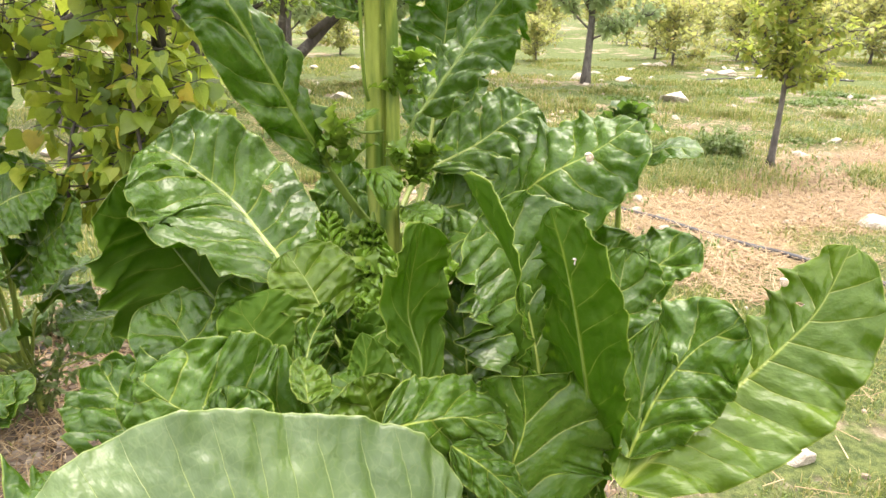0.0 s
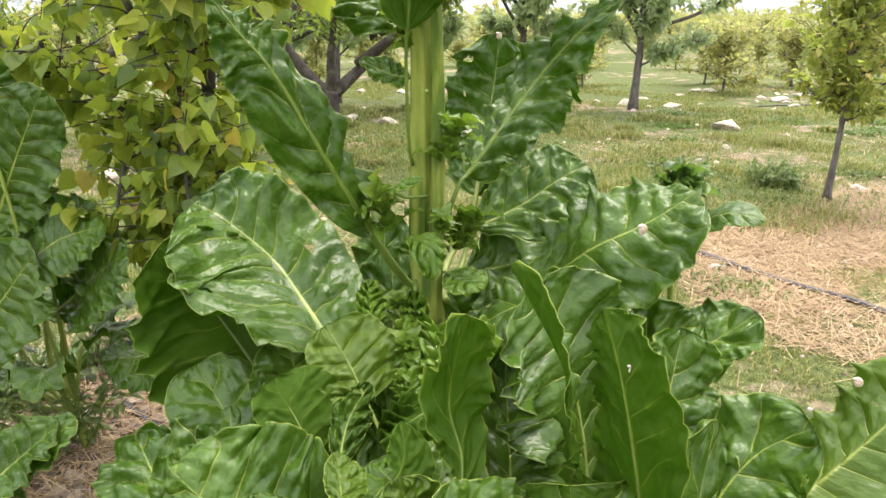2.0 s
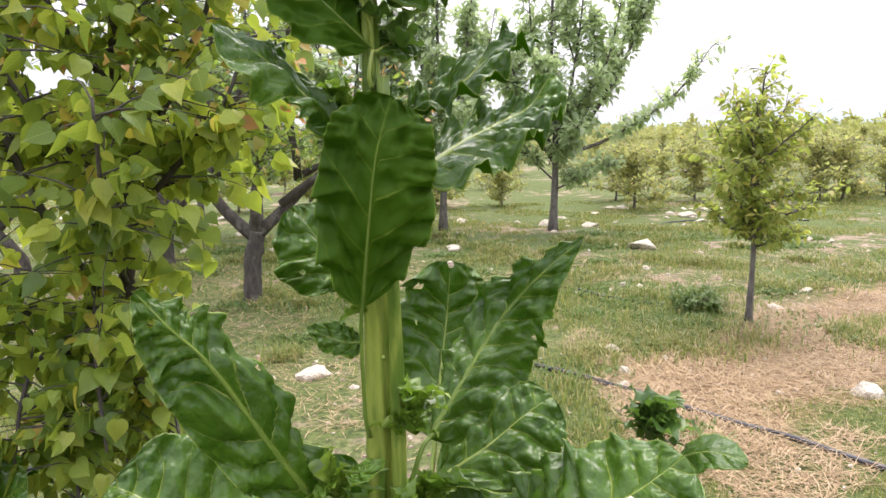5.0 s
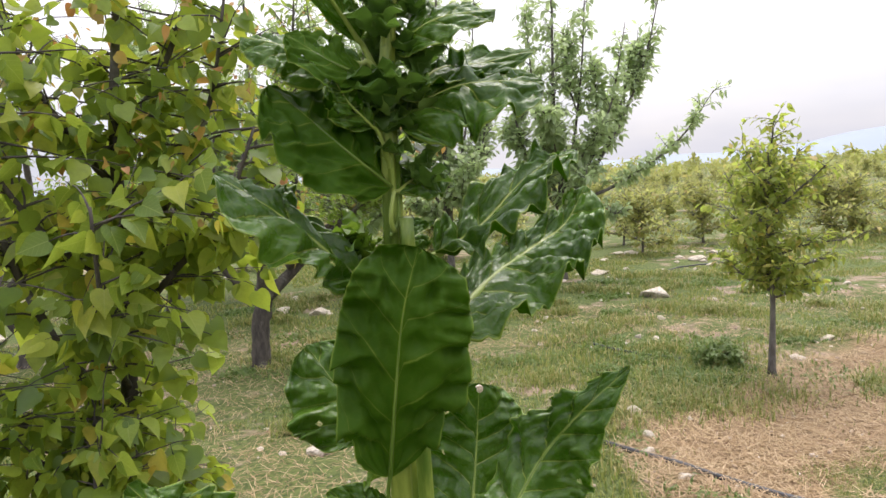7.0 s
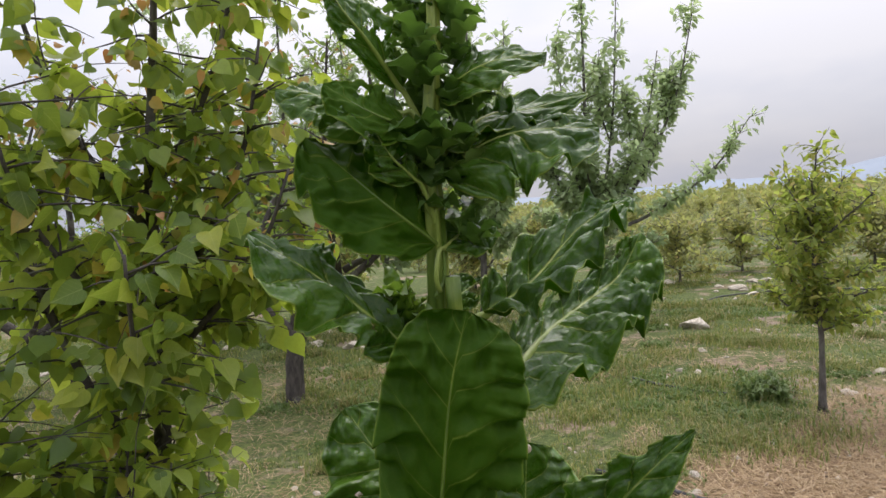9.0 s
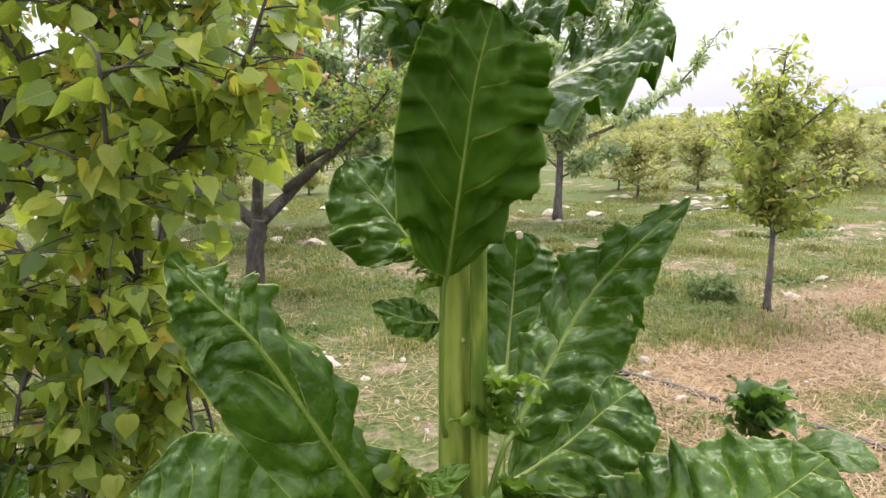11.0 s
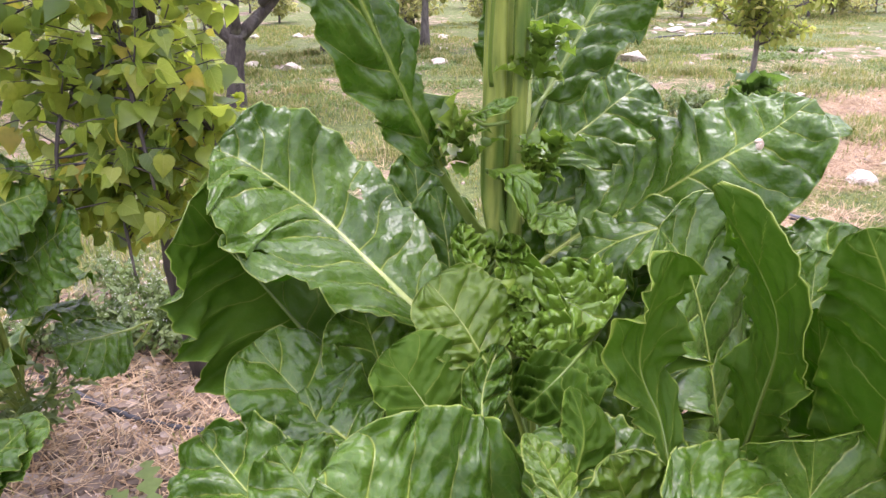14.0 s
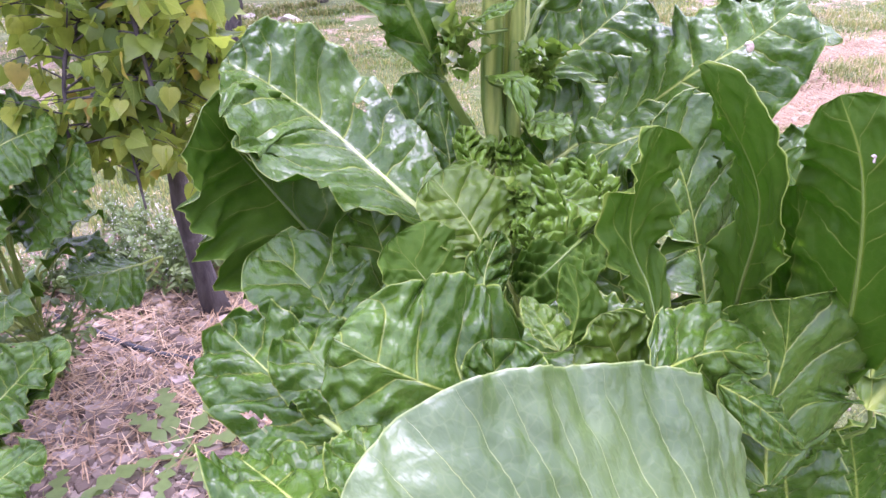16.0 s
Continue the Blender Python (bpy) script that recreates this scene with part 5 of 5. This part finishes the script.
def near_apricot():
    base = (-0.84, 2.11, 0.0)
    o = Vector(base)
    trunk = at_origin(base, [(-0.84, 2.11, -0.03), (-0.88, 2.11, 0.35), (-0.85, 2.09, 0.8), (-0.80, 2.06, 1.3), (-0.785, 2.05, 1.69), (-0.73, 2.02, 2.05), (-0.68, 2.0, 2.45)])
    limb = lambda th, *pts: (at_origin(base, pts), None, None, th * 0.75)
    limbs = [limb(0.015, (-0.86, 2.10, 0.95), (-0.98, 2.02, 1.22), (-1.07, 1.96, 1.55), (-1.22, 1.92, 1.90), (-1.36, 1.9, 2.15)),
             limb(0.013, (-0.80, 2.06, 1.33), (-0.66, 2.02, 1.52), (-0.54, 2.02, 1.75), (-0.49, 2.04, 2.0)),
             limb(0.012, (-0.80, 2.06, 1.22), (-0.64, 1.98, 1.36), (-0.50, 1.93, 1.50), (-0.42, 1.93, 1.68)),
             limb(0.012, (-0.79, 2.05, 1.55), (-0.90, 1.98, 1.75), (-0.97, 1.93, 1.98), (-1.02, 1.92, 2.25)),
             limb(0.010, (-0.78, 2.05, 1.66), (-0.66, 2.08, 1.85), (-0.58, 2.10, 2.08), (-0.55, 2.1, 2.3)),
             limb(0.012, (-0.81, 2.07, 1.15), (-0.96, 2.12, 1.33), (-1.15, 2.15, 1.52), (-1.32, 2.2, 1.72)),
             limb(0.010, (-0.82, 2.07, 1.05), (-0.78, 1.90, 1.18), (-0.72, 1.74, 1.34), (-0.68, 1.65, 1.52)),
             limb(0.010, (-0.80, 2.06, 1.30), (-0.88, 1.88, 1.45), (-0.93, 1.76, 1.64), (-0.95, 1.7, 1.86)),
             limb(0.010, (-0.85, 2.09, 0.85), (-1.0, 1.98, 0.98), (-1.15, 1.88, 1.10), (-1.28, 1.8, 1.18)),
             limb(0.011, (-0.86, 2.09, 0.90), (-0.84, 1.92, 1.02), (-0.80, 1.80, 0.92), (-0.77, 1.74, 0.72)),
             limb(0.010, (-0.86, 2.09, 0.80), (-0.93, 1.93, 0.94), (-0.98, 1.82, 0.86), (-1.0, 1.76, 0.66)),
             limb(0.010, (-0.86, 2.09, 0.72), (-0.74, 1.97, 0.86), (-0.66, 1.87, 0.82), (-0.62, 1.80, 0.66)),
             limb(0.009, (-0.87, 2.10, 0.62), (-0.90, 1.93, 0.74), (-0.88, 1.82, 0.66), (-0.86, 1.76, 0.50)),
             limb(0.009, (-0.86, 2.10, 0.68), (-0.74, 2.05, 0.78), (-0.66, 2.0, 0.72), (-0.62, 1.95, 0.58))]

    def inside(p):
        x, y, z = p + o
        return y > 1.70 and -1.16 - 1.3 * max(0, z - 0.85) < x < -0.92 + 0.41 * z - 0.55 * max(0, z - 1.75) and not (-0.80 < x < -0.60 and 1.08 < z < 1.20 and y < 2.0)
    return make_tree("apricot_tree", base, "young apricot tree with heart-shaped green and yellowish leaves", "tree", trunk, (0.036, 0.004), limbs, 820, 8, BARK, APRICOT, 0.056, "heart", 11, (0.12, 0.34), 0.05, sag=0.09, tip_mat=RED_TIPS, apart=300, thin_above=1.85, within=inside, trunk_share=0.10, clear=0.2)


near_apricot()


def far_apricot(place, seed, lean=0.0):
    trunk = [(0, 0, -0.05), (0.02, 0, 0.3), (0.08 + lean, 0, 0.62)]
    limbs = [((0.06 + lean, 0, 0.55), (-0.75, 0.1, 0.75), 1.5, 0.06), ((0.07 + lean, 0, 0.58), (0.75, 0.1, 0.8), 1.5, 0.06), ((0.05 + lean, 0, 0.55), (-0.2, 0.8, 0.9), 1.4, 0.05),
             ((0.07 + lean, 0, 0.6), (0.2, -0.7, 0.9), 1.2, 0.045), ((-0.35 + lean, 0.05, 0.95), (0.1, 0.2, 1), 2.1, 0.035), ((0.45 + lean, 0.05, 1.05), (0.1, -0.2, 1), 2.0, 0.035), ((0.5 + lean, 0.05, 1.1), (0.9, 0.1, 0.35), 1.1, 0.03), ((0.3 + lean, 0, 0.85), (1.0, -0.2, 0.55), 1.4, 0.035), ((-0.3 + lean, 0, 0.9), (-1.0, -0.2, 0.5), 1.2, 0.03)]
    return make_tree("apricot_tree", place, "mature apricot tree with a low forked dark trunk", "tree", trunk, (0.085, 0.07), limbs, 400, 10, BARK, OLD_APRICOT, 0.075, "pear", seed, (0.25, 0.7), 0.25, "orchard trees", sag=0.0, tip_mat=RED_TIPS, clear=0.42, trunk_share=0.0)


far_apricot((-1.47, 6.28, 0.0), 21)
far_apricot((-2.9, 8.3, 0.0), 22, lean=0.05)
far_apricot((-3.75, 6.8, 0.0), 23, lean=-0.3)


def pear_tree(place, seed, height, tips, label="tall pear tree with upright sprays of glossy leaves"):
    """A slim leader and limbs that leave it outwards and then rise steeply, each thickly set with short leafy spurs. tips: (dx, dy, height) of the limbs' ends."""
    r = random.Random(seed)
    trunk = [(0, 0, -0.05), (0.03, 0, height * 0.25), (-0.02, 0.03, height * 0.55), (0.02, 0, height * 0.97)]
    limbs = []
    for dx, dy, top in tips:
        z0 = min(0.95 + 0.12 * r.random(), top * 0.45)
        flat = top < 2.8
        limbs.append(([(0, 0, z0), (dx * 0.42, dy * 0.42, z0 + (top - z0) * (0.22 if flat else 0.24)), (dx * 0.78, dy * 0.78, z0 + (top - z0) * 0.58), (dx, dy, top)], None, None, 0.026))
        if not flat:
            limbs.append(([(dx * 0.6, dy * 0.6, z0 + (top - z0) * 0.40), (dx * 0.75 + r.uniform(-0.2, 0.1), dy + 0.1, z0 + (top - z0) * 0.55), (dx * 0.8 + r.uniform(-0.3, 0.1), dy + 0.15, z0 + (top - z0) * r.uniform(0.68, 0.82))], None, None, 0.012))
    for i in range(8):
        a = i * 2.4 + r.uniform(-0.4, 0.4)
        limbs.append(((0, 0, height * (0.12 + 0.035 * i)), (math.cos(a) * 0.8, math.sin(a) * 0.8, 0.6), height * r.uniform(0.14, 0.24), 0.014))
    return make_tree("pear_tree", place, label, "tree", trunk, (0.06, 0.010), limbs, 52 * len(limbs), 10, BARK_GREY, PEAR, 0.118, "pear", seed, (0.10, 0.30), 0.35, "orchard trees", sag=0.0, trunk_share=0.10, clear=0.28, even=1.15)


pear_tree((2.02, 10.0, 0.0), 31, 4.70, [(0.52, 0.1, 4.45), (0.95, -0.2, 3.5), (1.62, 0.1, 4.30), (2.25, 0.0, 2.55), (-0.35, 0.2, 3.9), (1.2, 0.3, 3.2), (-0.7, -0.1, 2.9)])
pear_tree((0.45, 10.4, 0.0), 33, 5.10, [(0.55, 0.1, 4.1), (-0.4, -0.1, 4.0), (0.85, 0.3, 3.2), (-0.75, 0.1, 3.2)])
pear_tree((-0.95, 10.2, 0.0), 34, 5.30, [(0.4, 0.1, 4.7), (-0.42, -0.1, 4.6), (0.8, 0.3, 3.6), (-0.8, -0.1, 3.4)])
pear_tree((-2.30, 10.6, 0.0), 35, 5.30, [(0.45, 0.1, 3.9), (-0.5, -0.1, 4.0), (-0.9, 0.2, 3.1)])
pear_tree((-3.25, 10.9, 0.0), 36, 5.15, [(0.4, 0.1, 4.1), (-0.6, -0.1, 4.4), (-1.1, 0.2, 5.1)])


def young_tree(place, seed, height, width, group="young orchard trees", label="young fruit tree with a slender trunk and dense crown", mat=None, fine=1, stem=0.55):
    """A slender trunk with an egg-shaped crown that is widest in its lower half."""
    r = random.Random(seed)
    trunk = [(0, 0, -0.03), (0.01, 0, height * 0.3), (-0.02, 0.01, height * 0.6), (0.03, 0, height * 0.95)]
    limbs = []
    count = 16 if fine else 7
    for i in range(count):
        u = i / (count - 1)
        z = stem + (height - stem) * 0.62 * u
        a = i * 2.4 + r.uniform(-0.3, 0.3)
        reach = width * (r.uniform(0.75, 1.05) if fine else r.uniform(0.45, 1.25)) * (0.80 + 1.1 * u - 1.35 * u * u)
        limbs.append(((0, 0, z), (math.cos(a), math.sin(a), (0.45 if fine else 0.12) + 0.7 * u), reach, 0.008))
    return make_tree("fruit_tree", place, label, "tree", trunk, (0.026, 0.005), limbs, 560 if fine else 190, 9, BARK_GREY, mat or (YOUNG if fine else FAR_LEAF), 0.064 if fine else 0.105, "pear", seed, (0.08, 0.24) if fine else (0.15, 0.4), 0.25, group, sag=0.03, shaped=bool(fine), tip_mat=None, thin_above=1.35)


young_tree((2.44, 5.04, 0.0), 41, 1.92, 0.56)
young_tree((-3.3, 9.5, 0.0), 42, 2.1, 0.5)
FAR = "bushy fruit tree in a far orchard row"
far_kinds = [young_tree((3.97, 12.3, 0.0), 43, 1.10, 0.75, "far orchard rows", FAR, fine=0, stem=0.12),
             young_tree((0.30, 13.2, 0.0), 44, 1.25, 0.85, "far orchard rows", FAR, fine=0, stem=0.08),
             young_tree((6.4, 12.6, 0.0), 45, 1.15, 0.8, "far orchard rows", FAR, fine=0, stem=0.10),
             young_tree((8.2, 12.9, 0.0), 46, 1.0, 0.9, "far orchard rows", FAR, fine=0, stem=0.05)]
r_far = random.Random(5)
for row in range(9):
    y0 = 14.0 + row * 3.6 + row * row * 0.4
    for col in range(-7 - row, 11 + row * 2):
        x = col * 1.9 + r_far.uniform(-0.5, 0.5) + row * 0.7
        y = y0 + r_far.uniform(-0.6, 0.6) - x * 0.06
        s = r_far.uniform(0.65, 1.1)
        copy_thing(r_far.choice(far_kinds), pose(x, y, 0, 0, 0, r_far.uniform(0, 360)) @ Matrix.Diagonal((s, s, s, 1)))


def far_orchard():
    """The rows beyond, up to the horizon: leafy clumps with uneven outlines, joined."""
    r = random.Random(91)
    verts, faces = [], []
    for row in range(15):
        y0 = 46 + row * 7 + row * row * 0.9
        step = 2.3 + row * 0.25
        n = int((y0 * 2.0 + 14) / step)
        for i in range(n):
            x = -y0 * 0.95 + i * step + r.uniform(-0.6, 0.6)
            y = y0 + r.uniform(-1.5, 1.5)
            h, w = r.uniform(1.2, 2.2), r.uniform(0.7, 1.3)
            for k in range(46):
                a, u = r.uniform(0, 6.283), r.random() ** 0.6
                t = r.random()
                rad = w * u * (0.45 + 1.1 * t - 1.3 * t * t)
                c = Vector((x + math.cos(a) * rad, y + math.sin(a) * rad, 0.15 + h * t))
                d, e = random_dir(r), random_dir(r)
                size = r.uniform(0.16, 0.38)
                q = len(verts)
                verts += [c - d * size, c + e * size * 0.5, c + d * size, c - e * size * 0.5]
                faces.append((q, q + 1, q + 2, q + 3))
    tagged(mesh_object("far_orchard", verts, faces, FAR_LEAF, smooth=False), "distant rows of bushy orchard trees up to the horizon", "trees", kind="stuff")


far_orchard()

# ---- grass, straw and weeds ----
def blades(name, count, region, size, mat, label, category, seed, lean=0.5, wide=0.0035, lying=False):
    """Many thin bent blades on the ground in one object; region gives a random place and a scale, or None."""
    r = random.Random(seed)
    verts, faces = [], []
    made = 0
    while made < count:
        hit = region(r)
        if hit is None:
            continue
        made += 1
        x, y, s = hit
        z = ground_height(x, y)
        a = r.uniform(0, math.tau)
        d = Vector((math.cos(a), math.sin(a), 0))
        side = Vector((-d.y, d.x, 0))
        L = size * s * r.uniform(0.5, 1.3)
        w = wide * (0.6 + 0.4 * s) * max(1.0, y / 5.0)
        k = len(verts)
        if lying:
            z += r.uniform(0.002, 0.02)
            b = Vector((x, y, z))
            t = b + d * L + Vector((0, 0, r.uniform(-0.01, 0.03)))
            verts += [b - side * w, b + side * w, t + side * w * 0.6, t - side * w * 0.6]
            faces.append((k, k + 1, k + 2, k + 3))
        else:
            ln = lean * r.uniform(0.2, 1.4)
            b = Vector((x, y, z - 0.01))
            m = b + d * L * ln * 0.35 + Vector((0, 0, L * 0.6))
            t = b + d * L * ln + Vector((0, 0, L * (1.0 - 0.3 * ln)))
            verts += [b - side * w, b + side * w, m + side * w * 0.8, m - side * w * 0.8, t]
            faces += [(k, k + 1, k + 2, k + 3), (k + 3, k + 2, k + 4)]
    return tagged(mesh_object(name, verts, faces, mat, smooth=False), label, category, kind="stuff")


def straw_row(x, y):
    w = y - 0.62 * x + 0.9 * noise.noise(Vector((x * 1.3, y * 1.3, 2))) + 0.5 * noise.noise(Vector((x * 4, y * 4, 5)))
    w += 0.35 * noise.noise(Vector((x * 11, y * 11, 8)))
    return 1.95 < w < 3.5 and x > 0.95


def bare_soil(x, y):
    return math.hypot(x + 0.75, y - 1.7) < 1.2 + 0.35 * noise.noise(Vector((x * 1.5, y * 1.5, 7)))


def grass_place(r):
    y = -1.5 + 15.5 * r.random() ** 1.15
    x = r.uniform(-2.5 - 0.7 * max(y, 0), 2.5 + 0.8 * max(y, 0))
    c = noise.noise(Vector((x * 0.8, y * 0.8, 9))) + 0.5 * noise.noise(Vector((x * 3, y * 3, 1)))
    if c < 0.02 or (straw_row(x, y) and r.random() < 0.93) or (bare_soil(x, y) and r.random() < 0.9):
        return None
    return x, y, 0.7 + 0.9 * max(0, c)


def straw_place(r):
    y = 1.4 + 6.5 * r.random()
    x = r.uniform(-1.2 - 0.6 * y, 1.2 + 0.8 * y)
    if not (straw_row(x, y) or (bare_soil(x, y) and r.random() < 0.5) or r.random() < (0.22 if y > 3.4 and noise.noise(Vector((x * 0.8, y * 0.8, 9))) < 0.05 else 0.015)):
        return None
    return x, y, 1.0


tuft_rng = random.Random(77)
TUFTS = [(1.75, 4.75, 0.40), (2.05, 5.15, 0.45), (1.55, 4.95, 0.3), (1.35, 4.6, 0.35), (1.1, 4.3, 0.3), (1.9, 4.45, 0.3)] + [(tuft_rng.uniform(-2.2, 4.5), tuft_rng.uniform(4.2, 10.0), tuft_rng.uniform(0.10, 0.35)) for _ in range(70)]


def clump_place(r):
    cx, cy, rad = r.choice(TUFTS)
    return cx + r.gauss(0, rad * 0.5), cy + r.gauss(0, rad * 0.5), 1.0


blades("grass", 125000, grass_place, 0.055, GRASS, "short patchy orchard grass with dry blades", "grass", 3)
blades("tall_grass", 22000, clump_place, 0.10, GRASS, "taller grass tufts round the young trees", "grass", 4, 1.0)
blades("straw", 46000, straw_place, 0.10, STRAW, "dry cut straw strewn along the tree row", "straw", 5, lying=True, wide=0.0018)



WEED_PATCHES = [(1.9, 5.1, 0.35), (1.6, 4.8, 0.3), (2.2, 5.3, 0.25)] + [(tuft_rng.uniform(-2.6, 5.5), tuft_rng.uniform(2.6, 9.5), tuft_rng.uniform(0.10, 0.5)) for _ in range(64)]


def weed_place(r):
    cx, cy, rad = WEED_PATCHES[0] if r.random() < 0.06 else r.choice(WEED_PATCHES)
    x, y = cx + r.gauss(0, rad * 0.5), cy + r.gauss(0, rad * 0.4)
    return None if straw_row(x, y) and r.random() < 0.35 else (x, y, 1.0)


def near_sod_place(r):
    """The close-grown sod between the plant and the hose."""
    x, y = r.uniform(0.35, 2.6), r.uniform(0.7, 3.9)
    if straw_row(x, y) or bare_soil(x, y) or noise.noise(Vector((x * 2.2, y * 2.2, 4))) < -0.22:
        return None
    return x, y, r.uniform(0.5, 1.0)


blades("near_grass", 30000, near_sod_place, 0.048, GRASS, "fine short grass between plant and hose", "grass", 14, 0.9, 0.0016)
blades("low_weeds", 12000, near_sod_place, 0.022, WEED, "tiny broad-leaved weeds between the grass", "weeds", 15, 1.3, 0.0042)
blades("weed_cover", 20000, weed_place, 0.055, WEED, "low dark green broad-leaved weeds in patches", "weeds", 8, 1.1, 0.0075)


def soil_straw_place(r):
    x, y = r.uniform(-2.0, 0.3), r.uniform(1.1, 3.0)
    return (x, y, 0.8) if bare_soil(x, y) and noise.noise(Vector((x * 3, y * 3, 6))) > -0.1 else None


blades("straw", 3600, soil_straw_place, 0.075, STRAW, "loose dry straw on bare soil", "straw", 6, lying=True, wide=0.0012)


def pebbles(name, count, seed, sizes, mat, label, soil_only=False):
    """Small stones or clods strewn over the soil, too many to count."""
    r = random.Random(seed)
    verts, faces = [], []
    while count:
        y = 1.1 + 9 * r.random() ** 1.5
        x = r.uniform(-1.4 - 0.6 * y, 0.8 + 0.85 * y)
        if not (bare_soil(x, y) or (not soil_only and ((straw_row(x, y) and r.random() < 0.2) or r.random() < 0.04))):
            continue
        count -= 1
        s = sizes[0] + (sizes[1] - sizes[0]) * r.random() ** 2
        s *= 1 + 0.12 * y
        k = len(verts)
        z = ground_height(x, y)
        a = r.uniform(0, 6.28)
        ring = [(math.cos(a + i * 1.257) * s * r.uniform(0.7, 1.2), math.sin(a + i * 1.257) * s * r.uniform(0.7, 1.2)) for i in range(5)]
        verts += [(x + p, y + q, z - 0.002) for p, q in ring] + [(x + p * 0.7, y + q * 0.7, z + s * r.uniform(0.4, 0.8)) for p, q in ring]
        faces += [(k + i, k + (i + 1) % 5, k + 5 + (i + 1) % 5, k + 5 + i) for i in range(5)] + [tuple(k + 5 + i for i in range(5))]
    tagged(mesh_object(name, verts, faces, mat, smooth=False), label, name, kind="stuff")


PEBBLE = tree_leaf_material("stone_chips", ((0.0, (0.24, 0.17, 0.12)), (0.6, (0.42, 0.34, 0.27)), (1.0, (0.72, 0.67, 0.60))), 0.9, (0.3, 0.2, 0.1), 0.01, spec=0.2)
CLOD = tree_leaf_material("soil_clods", ((0.0, (0.11, 0.083, 0.060)), (0.6, (0.22, 0.172, 0.128)), (1.0, (0.38, 0.315, 0.245))), 0.95, (0.2, 0.15, 0.1), 0.01, spec=0.15)
pebbles("pebbles", 6500, 9, (0.003, 0.013), PEBBLE, "small stones on bare soil and straw")
pebbles("clods", 7800, 10, (0.005, 0.028), CLOD, "crumbled brown clods of dry soil", True)


def flowering_weed(place, seed, height, stems, flowers=9):
    r = random.Random(seed)
    w = thing("weed", place, "low green weed with tiny white flowers" if flowers else "dark green leafy weed clump beside a young tree", "weed", "weeds")
    st, lv, fl = [], [], []
    for i in range(stems):
        a = r.uniform(0, math.tau)
        pts = branch_path(r, (r.uniform(-0.06, 0.06), r.uniform(-0.06, 0.06), 0), (math.cos(a) * 0.55, math.sin(a) * 0.55, 1), height * r.uniform(0.6, 1.1), 0.15, 7)
        st.append(tube_data(pts, [0.0022 * (1 - 0.08 * q) for q in range(8)], 4))
        for q in range(16):
            p = r.choice(pts[1:7])
            d = random_dir(r, 0.4)
            lv.append(leaf_data(p, d, Vector((0, 0, 1)), r.uniform(0.02, 0.05), "pear"))
        for q in range(flowers):
            p = pts[-1] + random_dir(r) * 0.03
            st.append(tube_data([pts[-2], p], [0.0008, 0.0006], 3))
            fl.append(small_leaf(p, random_dir(r), random_dir(r), 0.006))
    v, f = join_data(st)
    tagged(mesh_object("stem", v, f, WEED, w), kind="stuff")
    v, f = join_data(lv)
    tagged(mesh_object("foliage", v, f, WEED, w, smooth=False), kind="stuff")
    if not fl:
        return
    v, f = join_data(fl)
    tagged(mesh_object("blossom", v, f, PETAL, w, "tiny white flowers", smooth=False), kind="stuff")


flowering_weed((-1.27, 1.78, 0.0), 1, 0.38, 20)
flowering_weed((-1.42, 1.60, 0.0), 2, 0.34, 14)
for i, (x, y) in enumerate(((2.30, 5.32), (2.20, 5.50), (2.40, 5.55), (2.10, 5.36))):
    flowering_weed((x, y, 0.0), 60 + i, 0.20 + 0.04 * (i % 2), 18, 0)
flowering_weed((-1.05, 2.35, 0.0), 3, 0.22, 18)
flowering_weed((-1.45, 2.3, 0.0), 4, 0.25, 16)
for i, (x, y) in enumerate(((-0.95, 2.45), (-1.25, 2.35), (-0.72, 2.55), (-1.6, 2.0), (-1.3, 2.75), (-0.98, 2.25), (-0.5, 2.5), (-1.12, 2.55), (-0.75, 2.3), (-1.2, 2.4), (-1.5, 2.15), (-1.36, 1.5), (-1.3, 1.45))):
    flowering_weed((x, y, 0.0), 20 + i, 0.17 + 0.02 * (i % 3), 16)


def lobed_weed(place, seed, size, count):
    """A flat rosette with deeply lobed leaves."""
    r = random.Random(seed)
    w = thing("weed", place, "rosette of long lobed green leaves on soil", "weed", "weeds")
    for i in range(count):
        a = i * math.tau / count + r.uniform(-0.3, 0.3)
        d = Vector((math.cos(a), math.sin(a), 0))
        s = Vector((-d.y, d.x, 0))
        L = size * r.uniform(0.7, 1.1)
        v, f = [], []
        n = 34
        for k in range(n):
            u = k / (n - 1)
            lobe = 0.28 + 0.72 * abs(math.sin(u * math.pi * 5.5)) ** 1.5
            ww = L * 0.13 * lobe * math.sin(math.pi * min(1, 0.1 + u)) ** 0.7 * (0.4 + u)
            c = d * L * u + Vector((0, 0, L * (0.55 * u - 0.5 * u * u) + 0.01))
            v += [c - s * ww + d * ww * 0.3, c, c + s * ww + d * ww * 0.3]
        for k in range(n - 1):
            q = k * 3
            f += [(q, q + 1, q + 4, q + 3), (q + 1, q + 2, q + 5, q + 4)]
        mesh_object("leaf", v, f, WEED, w)


lobed_weed((-0.80, 1.42, 0.0), 5, 0.26, 7)
lobed_weed((-1.00, 1.20, 0.0), 6, 0.22, 6)
